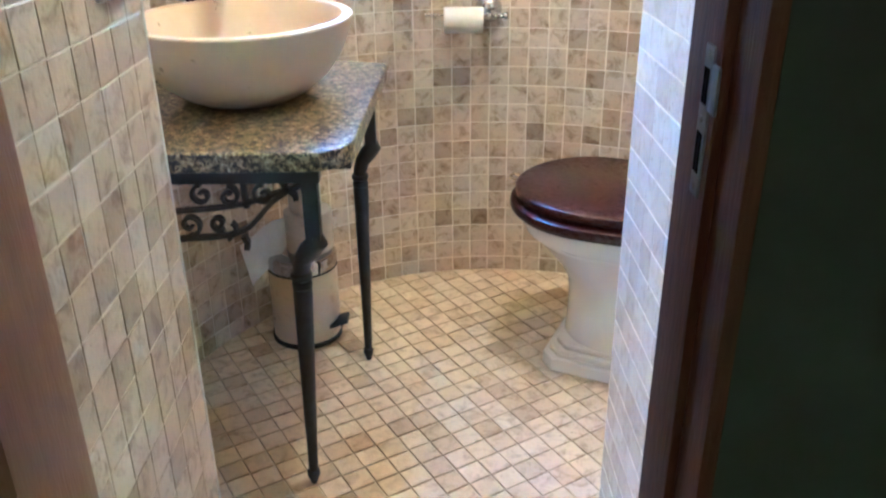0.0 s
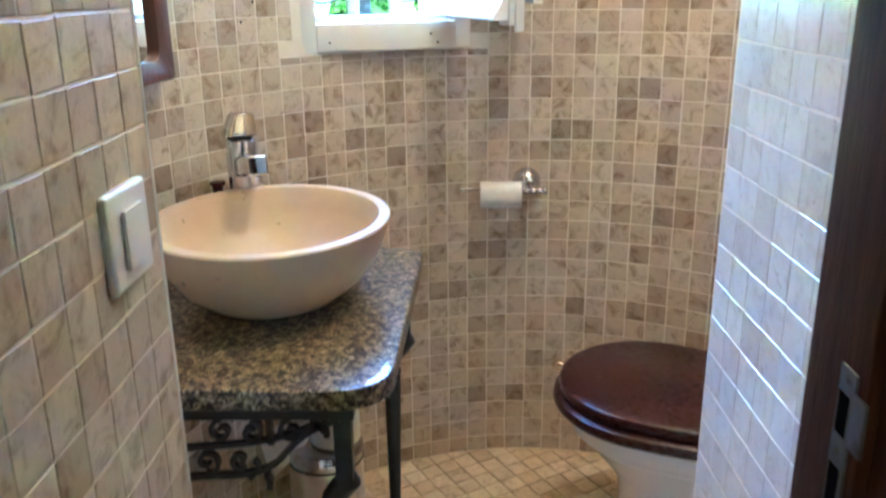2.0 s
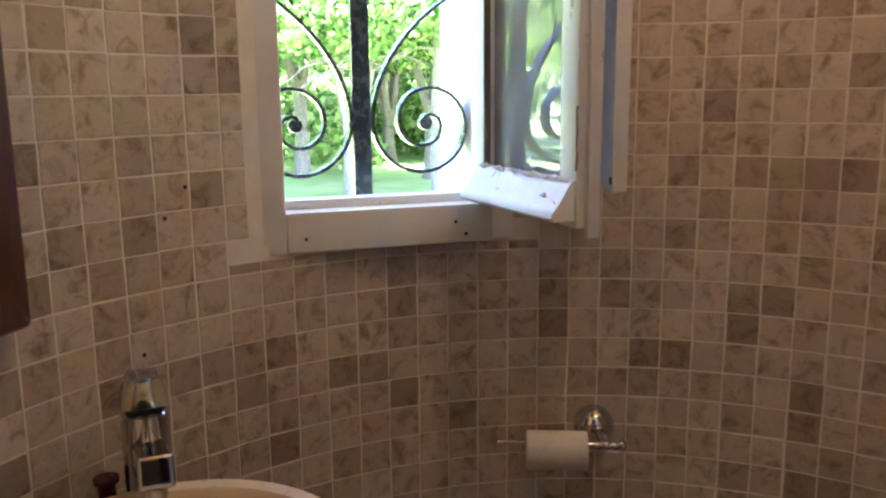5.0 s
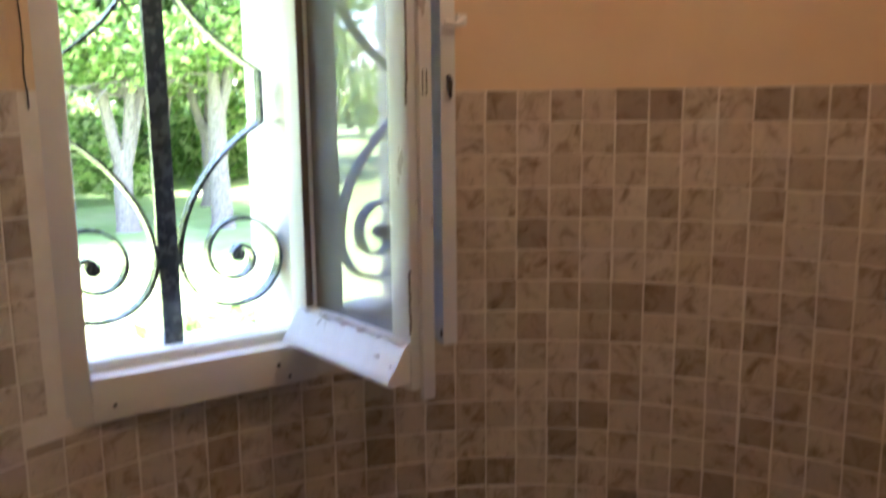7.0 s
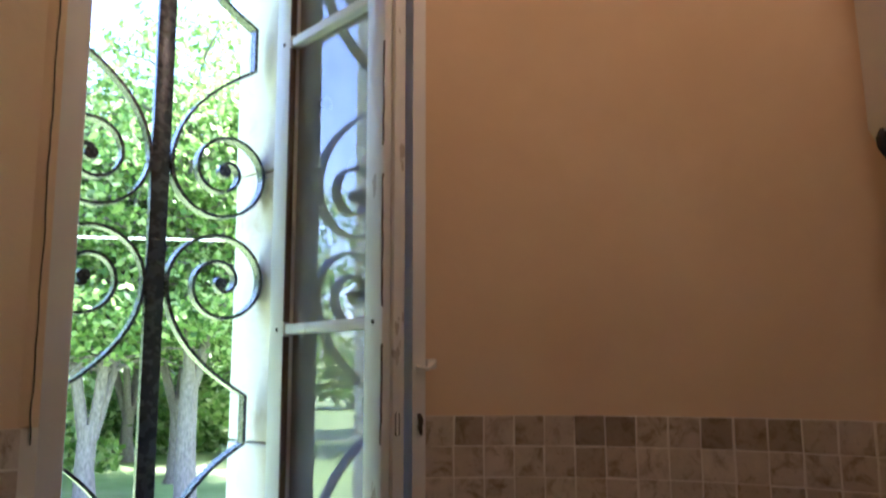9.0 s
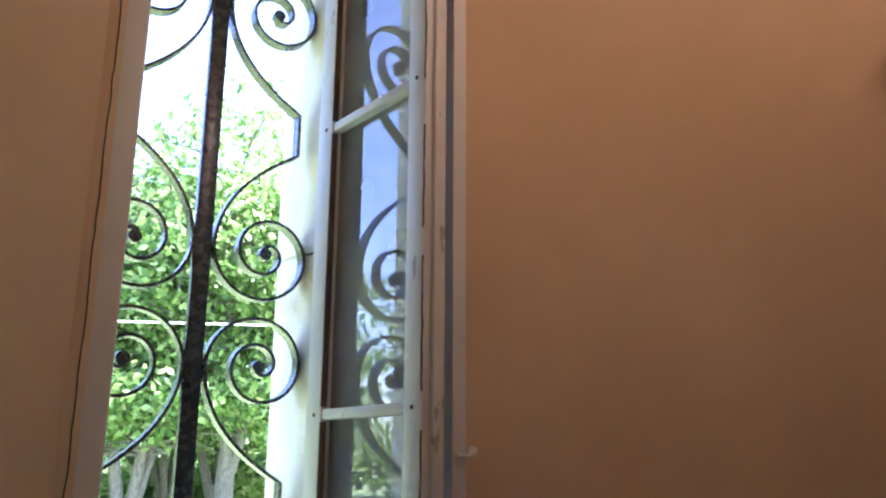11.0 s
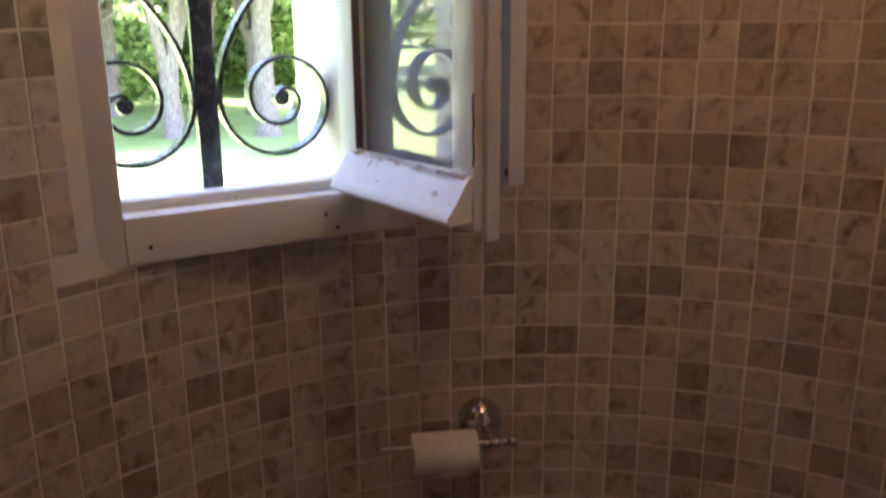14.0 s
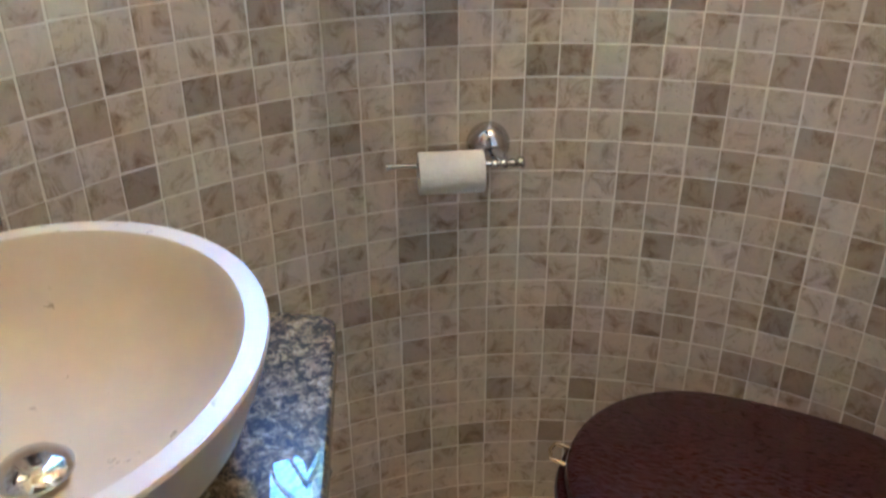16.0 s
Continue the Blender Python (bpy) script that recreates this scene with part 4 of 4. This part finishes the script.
# ---- doorway ----
switch = base("light_switch", pose(REVEAL_L, -0.570, 1.030), "white rocker light switch on the tiled reveal", "light switch")
part("plate", box(0.0005, 0.011, -0.043, 0.043, -0.043, 0.043, 0.005, 3), M_PLASTIC, switch)
part("rocker", box(0.0115, 0.016, -0.020, 0.020, -0.026, 0.026, 0.002), M_PLASTIC, switch)
door_frame = base("door_frame", pose(0, 0, 0), "dark red-brown wooden door frame", "door frame", kind="structure")
part("right_jamb", box(0.128, 0.1555, -0.705, -0.601, 0, 2.06, 0.004), M_WOOD, door_frame)
part("right_stop", box(0.138, 0.1555, -0.777, -0.7055, 0, 2.06, 0.004), M_WOOD, door_frame)
part("left_jamb", box(-0.530, -0.448, -0.955, -0.8365, 0, 2.06, 0.006), M_DOOR_PALE, door_frame)
part("head", box(-0.447, 0.127, -0.955, -0.8365, 2.0, 2.06, 0.004), M_WOOD, door_frame)
strike = part("strike_plate", box(0.1255, 0.1285, -0.692, -0.666, 0.808, 0.955, 0.001), M_STEEL, door_frame, "worn steel strike plate")
part("lip", box(0.1258, 0.1290, -0.710, -0.690, 0.895, 0.940, 0.001), M_STEEL, strike)
for z0, z1 in ((0.900, 0.934), (0.832, 0.872)):
    part("slot", box(0.1246, 0.1256, -0.687, -0.671, z0, z1), M_HOLE, strike, smooth=False)
for z in (0.947, 0.885, 0.817):
    part("screw", lathe([(0, -0.0005), (0.004, -0.0005), (0.003, 0.0015), (0, 0.002)], 12), M_STEEL, strike, m=pose(0.1255, -0.679, z, 0, -90))
door_1 = base("door_1", pose(-0.53, -0.96, 0, 0, 0, -97), "brown wooden door standing open into the hall", "door", kind="structure")
part("leaf", box(0.0, 0.62, -0.04, 0.0, 0.012, 2.0, 0.003), M_DOOR_PALE, door_1)

# ---- lamps behind and above the walk ----
ceiling_lamp = base("ceiling_lamp", pose(0.24, -0.06, CEIL), "small ceiling lamp holder with a warm bulb", "lamp")
part("rose", lathe([(0, 0), (0.045, 0), (0.045, -0.008), (0.030, -0.020), (0, -0.022)], 28), M_PLASTIC, ceiling_lamp)
part("holder", lathe([(0, -0.020), (0.016, -0.020), (0.018, -0.040), (0.016, -0.075), (0, -0.076)], 20), M_BRASS, ceiling_lamp)
wall_lamp = base("wall_lamp", pose(-0.95, -2.75, 1.86), "brass hall lamp with a warm bulb", "lamp")
part("stem", sweep([(0, 0, -0.07), (0, 0, -0.22), (-0.12, 0, -0.30), (-0.50, 0, -0.30), (-0.94, 0, -0.30)], 0.008, 10), M_BRASS, wall_lamp)
part("cup", lathe([(0, -0.085), (0.018, -0.085), (0.022, -0.07), (0.022, -0.058), (0, -0.058)], 20), M_BRASS, wall_lamp)

# ---- outdoors ----
GZ = -0.75
bm = bmesh.new()
vs = [bm.verts.new((x * 400, y * 400, GZ)) for x, y in ((-1, -1), (1, -1), (1, 1), (-1, 1))]
bm.faces.new(vs)
tagged(part("ground", bm, M_GRASS, smooth=False), "mown green lawn in patches of sun and shade", "lawn", kind="structure")


def leaves(n, blobs, size, seed, flat=0.6):
    """Many small leaves in uneven clumps, most of them lying level as they do on a bough."""
    g = np.random.default_rng(seed)
    c = np.array([b[:3] for b in blobs], float)
    r = np.array([b[3] for b in blobs], float)
    k = g.choice(len(blobs), n, p=r ** 2 / (r ** 2).sum())
    d = g.normal(size=(n, 3))
    d /= np.linalg.norm(d, axis=1)[:, None]
    p = c[k] + d * (r[k] * g.uniform(0.25, 1.05, n) ** 0.6)[:, None] * np.array([1, 1, flat])
    up = g.normal(size=(n, 3)) + np.array([0, 0, 0.7])
    a = np.cross(up, g.normal(size=(n, 3)))
    a /= np.linalg.norm(a, axis=1)[:, None]
    b = np.cross(up, a)
    b /= np.linalg.norm(b, axis=1)[:, None]
    s = size * g.uniform(0.6, 1.3, n)[:, None]
    v = np.stack([p - a * s, p + b * s * 0.6, p + a * s, p - b * s * 0.6], 1).reshape(-1, 3)
    f = np.arange(4 * n).reshape(-1, 4)
    me = bpy.data.meshes.new("crown")
    me.from_pydata(v.tolist(), [], f.tolist())
    me.materials.append(M_LEAF)
    return me


def tree(seed, height, spread, fork, stems, label):
    """One short bole that forks into leaning stems, boughs off the stems, and a layered crown that hangs low."""
    g = random.Random(seed)
    t = base("tree", pose(0, 0, 0), label, "tree", "garden trees")
    bm = bmesh.new()
    blobs = []
    sweep([(0.02, 0, -0.1), (0, 0, 0.12), (-0.03, 0.02, fork * 0.5), (0.0, 0.0, fork + 0.15)], [0.30, 0.21, 0.175, 0.165], 12, bm)
    for k in range(stems):
        a = 2 * math.pi * (k + g.random() * 0.5) / stems
        lean = spread * (0.16 + 0.16 * g.random())
        top = height * (0.70 + 0.12 * g.random())
        pts = [(0.07 * math.cos(a) + lean * math.cos(a) * q ** 0.9 + 0.10 * q * math.sin(6 * q + k), 0.07 * math.sin(a) + lean * math.sin(a) * q ** 0.9, fork - 0.1 + (top - fork) * q) for q in (j / 9 for j in range(10))]
        sweep(pts, [0.115 * (1 - 0.09 * j) for j in range(10)], 9, bm)
        for j in range(2, 10):
            for _ in range(3):
                b = g.random() * 6.28
                l = spread * (0.28 + 0.36 * g.random()) * (1 - 0.06 * abs(j - 4))
                p = Vector(pts[j])
                q = p + Vector((math.cos(b) * l, math.sin(b) * l, 0.1 + 0.8 * g.random() - (0.5 if j < 4 else 0)))
                mid = (p + q) / 2 + Vector((0, 0, 0.25))
                sweep([p, mid, q], [0.05 - 0.003 * j, 0.028, 0.010], 6, bm)
                for w in (0.55, 1.0):
                    c = p.lerp(q, w)
                    blobs.append((c.x + g.uniform(-0.5, 0.5), c.y + g.uniform(-0.5, 0.5), max(3.0 + g.uniform(0, 0.5), c.z + g.uniform(-0.3, 0.6)), g.uniform(0.45, 1.0)))
    part("trunk", bm, M_BARK, t)
    crown = new("crown", leaves(21000, blobs, 0.085, seed))
    crown.parent = t
    return t


kinds = (tree(3, 9.0, 4.4, 1.35, 4, "broadleaf tree with a pale trunk forking low"), tree(8, 9.4, 4.6, 2.3, 3, "broadleaf tree with a straight pale grey trunk"), tree(21, 8.2, 4.2, 1.7, 3, "broadleaf tree standing behind on the lawn"))
# trees at x 2.7 and 4.9 are unseen, added to shade the lawn
spots = ((-2.95, 15.6, 0), (-1.25, 15.6, 1), (-1.72, 19.4, 2), (-4.9, 19.5, 1), (0.9, 18.5, 0), (-6.4, 15.0, 2), (-3.4, 24.5, 0), (-0.2, 25.0, 2), (-7.5, 24.0, 1), (-10.5, 18.5, 0),
         (-12.0, 28.0, 2), (-5.4, 31.0, 1), (1.5, 31.0, 2), (6.5, 27.0, 1), (4.5, 38.0, 0), (-9.5, 37.0, 1), (-17.0, 33.0, 0), (-20.0, 22.0, 2), (2.7, 14.4, 1), (4.9, 17.2, 0), (-19.5, 14.0, 0), (-23.0, 9.5, 1), (-24.5, 17.0, 2), (-25.5, 4.5, 0), (-17.5, 18.5, 1))
for n, (x, y, k) in enumerate(spots):
    m = pose(x, y, GZ, 0, 0, 67 * n + 20) @ Matrix.Scale(1.0 if n < 3 else 0.9 + 0.22 * ((n * 7) % 5) / 4, 4)
    if n in (0, 1, 2):
        kinds[k].matrix_basis = m
    else:
        copy_thing(kinds[k], m)
shrub = new("shrub", leaves(4200, [(-0.52, 2.65, 0.54, 0.34), (-0.28, 2.75, 0.46, 0.34), (-0.42, 2.7, 0.20, 0.44), (-0.9, 2.9, 0.10, 0.38), (-0.6, 2.8, -0.35, 0.45), (-0.2, 2.9, -0.35, 0.40), (-1.0, 3.0, -0.4, 0.36)], 0.045, 5))
tagged(shrub, "low leafy shrub below the window", "shrub", kind="stuff")
ug = random.Random(31)
under = [(ug.uniform(-16, 4), ug.uniform(22.5, 34), GZ + ug.uniform(0.3, 2.2), ug.uniform(0.9, 1.9)) for _ in range(70)] + [(-4.6, 20.4, GZ + 0.9, 1.1), (-5.4, 20.8, GZ + 0.7, 1.0), (-3.8, 21.0, GZ + 0.5, 0.8), (-0.5, 27.5, GZ + 0.8, 1.0), (0.4, 27.0, GZ + 0.6, 0.9)]
tagged(new("undergrowth", leaves(34000, under, 0.15, 13)), "shaded bushes between the tree trunks", "bushes", kind="stuff")
hedge = new("backdrop", leaves(16000, [(60 * math.sin(radians(a)), 60 * math.cos(radians(a)), GZ + 2.5 + 1.5 * math.sin(a * 0.7), 4.2) for a in range(-75, 40, 4)], 0.42, 9))
tagged(hedge, "dense woods along the far edge of the lawn", "woods", kind="stuff")
cable = base("overhead_cable", pose(-14, 11, GZ), "thin pale overhead cable strung across the garden", "cable")
part("wire", sweep([(0, 0, 3.6 - GZ), (7, -0.4, 3.3 - GZ), (14, -0.8, 3.3 - GZ), (22, -1.2, 3.7 - GZ)], 0.012, 6), M_PLASTIC, cable)
for x, y, z in ((0, 0, 3.6), (22, -1.2, 3.7)):
    part("post", sweep([(x, y, -0.1), (x, y, 2.0), (x, y, z - GZ + 0.12)], [0.09, 0.08, 0.07], 10), M_BARK, cable)

# ---- tiles, piece by piece ----
def tile_mesh(name, w, h, d, g, material):
    """A tumbled stone piece: worn corners, a low dome, faces towards -y."""
    j = lambda s=0.0007: g.uniform(-s, s)
    x, z = w / 2, h / 2
    lo = [(-x + j(), 0, -z + j()), (x + j(), 0, -z + j()), (x + j(), 0, z + j()), (-x + j(), 0, z + j())]
    e = 0.0008
    v = [(a, d, b) for a, _, b in lo] + [(a, -d * 0.8, b) for a, _, b in lo] + [(a - math.copysign(e, a), -d, b - math.copysign(e, b)) for a, _, b in lo]
    f = [(8, 9, 10, 11)]
    for s in (0, 4):
        f += [(s + k, s + (k + 1) % 4, s + 4 + (k + 1) % 4, s + 4 + k) for k in range(4)]
    me = bpy.data.meshes.new(name)
    me.from_pydata(v, [], f)
    me.materials.append(material)
    return me


GAP = 0.0023
tg = random.Random(4)
VARIANTS = {m.name: [tile_mesh("tile", PITCH - GAP, PITCH - GAP, 0.004, tg, m) for _ in range(10)] for m in (M_TILE, M_TILE_DARK, M_TILE_SKYLIT, M_FLOOR)}


class Joined:
    """Pieces gathered into one mesh."""

    def __init__(self):
        self.v, self.f = [], []

    def add(self, me, m):
        n = len(self.v)
        self.v += [tuple(m @ v.co) for v in me.vertices]
        self.f += [tuple(n + k for k in p.vertices) for p in me.polygons]

    def done(self, name, material, parent, label):
        me = bpy.data.meshes.new(name)
        me.from_pydata(self.v, [], self.f)
        me.materials.append(material)
        ob = new(name, me)
        ob.parent = parent
        ob.matrix_parent_inverse = parent.matrix_basis.inverted()
        return tagged(ob, label, kind="stuff")


def piece(me, m, parent):
    ob = new("tile", me)
    ob.parent = parent
    ob.matrix_parent_inverse = parent.matrix_basis.inverted()
    ob.matrix_basis = m


def wobble(g):
    return pose(g.uniform(-0.0006, 0.0006), g.uniform(-0.0002, 0.0002), g.uniform(-0.0006, 0.0006), g.uniform(-0.3, 0.3), g.uniform(-0.35, 0.35), g.uniform(-0.35, 0.35))


# round wall
g = random.Random(11)
rest, rest_dark = Joined(), Joined()
DARK = {(0, -1), (-1, 0), (-2, 0), (0, 1), (0, 2), (2, -2), (5, 1), (7, 2), (7, 3), (8, 0), (8, -1), (9, 0), (11, 2), (12, 2), (11, 1), (13, -1), (13, -2), (13, -4), (14, -4), (11, -4), (16, -2),
        (16, -4), (17, -3), (17, 2), (16, 0), (9, 6), (12, 6), (13, 6), (14, 6), (13, 5), (9, 12), (11, 12), (13, 12), (14, 12), (17, 12), (19, 12), (12, 9), (14, 9), (9, 4), (15, 4), (17, 5), (10, 8)}
i0, i1 = math.ceil(radians(TH_L) * R / PITCH + 7), math.floor(radians(TH_R) * R / PITCH + 7)
FRAME = (-0.276, 0.152, 1.078)           # the window frame's outer edges and foot
for i in range(i0, i1):
    for j in range(-17, 13):
        s0, s1 = (i - 7) * PITCH + GAP / 2, (i - 6) * PITCH - GAP / 2
        z0, z1 = max(0.001, Z0 + j * PITCH + GAP / 2), Z0 + (j + 1) * PITCH - GAP / 2
        al = []
        for s in (s0, s1):
            th = s / R
            x, y = R * math.sin(th), R * math.cos(th)
            al.append(x * NY - y * NX)
        front = math.cos((s0 + s1) / 2 / R) > 0
        if front and al[1] > FRAME[0] and al[0] < FRAME[2 - 1] and z1 > FRAME[2]:
            if z0 < FRAME[2] - 0.012:
                z1 = FRAME[2]
            elif al[0] < FRAME[0] - 0.008:
                s1 -= al[1] - FRAME[0]
            elif al[1] > FRAME[1] + 0.008:
                s0 += FRAME[1] - al[0]
            else:
                continue
        whole = abs(z1 - z0 - (PITCH - GAP)) < 1e-4 and abs(s1 - s0 - (PITCH - GAP)) < 1e-4
        th = math.degrees((s0 + s1) / 2 / R)
        m = Matrix.Translation(on_wall(th, R + 0.0031, (z0 + z1) / 2)) @ pose(0, 0, 0, 0, 0, -th) @ wobble(g)
        known = -3 <= i <= 19 and -5 <= j <= 12
        dark = (i, j) in DARK if known else g.random() < 0.13
        me = g.choice(VARIANTS["dark_wall_stone" if dark else "wall_stone"])
        if not whole:
            m = m @ Matrix.Diagonal(((s1 - s0) / (PITCH - GAP), 1, (z1 - z0) / (PITCH - GAP), 1))
        if whole and -1 <= i <= 21 and -6 <= j <= 6:
            piece(me, m, wall_round)
        else:
            (rest_dark if dark else rest).add(me, m)
rest_dark.done("dark_tiles", M_TILE_DARK, wall_round, "dark brown stone mosaic tiles")
rest.done("tiles", M_TILE, wall_round, "beige and brown stone mosaic tiles")
# reveals
for j in range(-17, 24):
    z = Z0 + (j + 0.5) * PITCH
    for k in range(7):
        m = Matrix.Translation((REVEAL_L - 0.0009, -0.486 - 0.002 - (k + 0.5) * PITCH * 0.98, z)) @ pose(0, 0, 0, 0, 0, 90) @ wobble(g)
        piece(g.choice(VARIANTS["dark_wall_stone" if g.random() < 0.06 else "wall_stone"]), m, wall_entry_left)
    length = math.hypot(RX1 - RX0, RY1 - RY0)
    turn = math.degrees(math.atan2(RY1 - RY0, RX1 - RX0))
    for k in range(7):
        q = (k + 0.5) * 0.0545 / length
        m = Matrix.Translation((RX0 + 0.0009 + (RX1 - RX0) * q, RY0 + (RY1 - RY0) * q, z)) @ pose(0, 0, 0, 0, 0, turn - 180) @ wobble(g)
        piece(g.choice(VARIANTS["skylit_reveal_stone"]), m @ Matrix.Diagonal((1.108, 1, 1, 1)), wall_entry_right)
# floor
rest = Joined()
fl = 31.0
for i in range(-32, 32):
    for j in range(-32, 32):
        p = pose(0, 0, 0, 0, 0, fl) @ Vector(((i + 0.5) * PITCH, (j + 0.5) * PITCH, 0))
        inside = p.length < R + 0.02
        entry = REVEAL_L - 0.01 < p.x < 0.19 and -0.86 < p.y < -0.4
        if not (inside or entry):
            continue
        m = Matrix.Translation((p.x, p.y, -0.0045)) @ pose(0, 0, 0, 0, 0, fl + 90 * g.randrange(4)) @ pose(0, 0, 0, -90) @ wobble(g)
        me = g.choice(VARIANTS["floor_stone"])
        if -0.45 < p.x < 0.32 and -0.32 < p.y < 0.62 and not (p.x > 0.12 and p.y > 0.12):
            piece(me, m, floor)
        else:
            rest.add(me, m)
rest.done("tiles", M_FLOOR, floor, "cream stone mosaic tiles")
# old drill holes in the tiling
for th, z in ((-52.0, 1.157), (-49.6, 1.196), (-55.3, 0.98)):
    hole = part("drill_hole", lathe([(0, 0.0), (0.0032, 0.0), (0.0026, 0.0008), (0, 0.001)], 10), M_RUBBER, wall_round)
    hole.matrix_basis = Matrix.Translation(on_wall(th, R - 0.0022, z)) @ pose(0, 0, 0, 0, 0, -th) @ pose(0, 0, 0, 90)
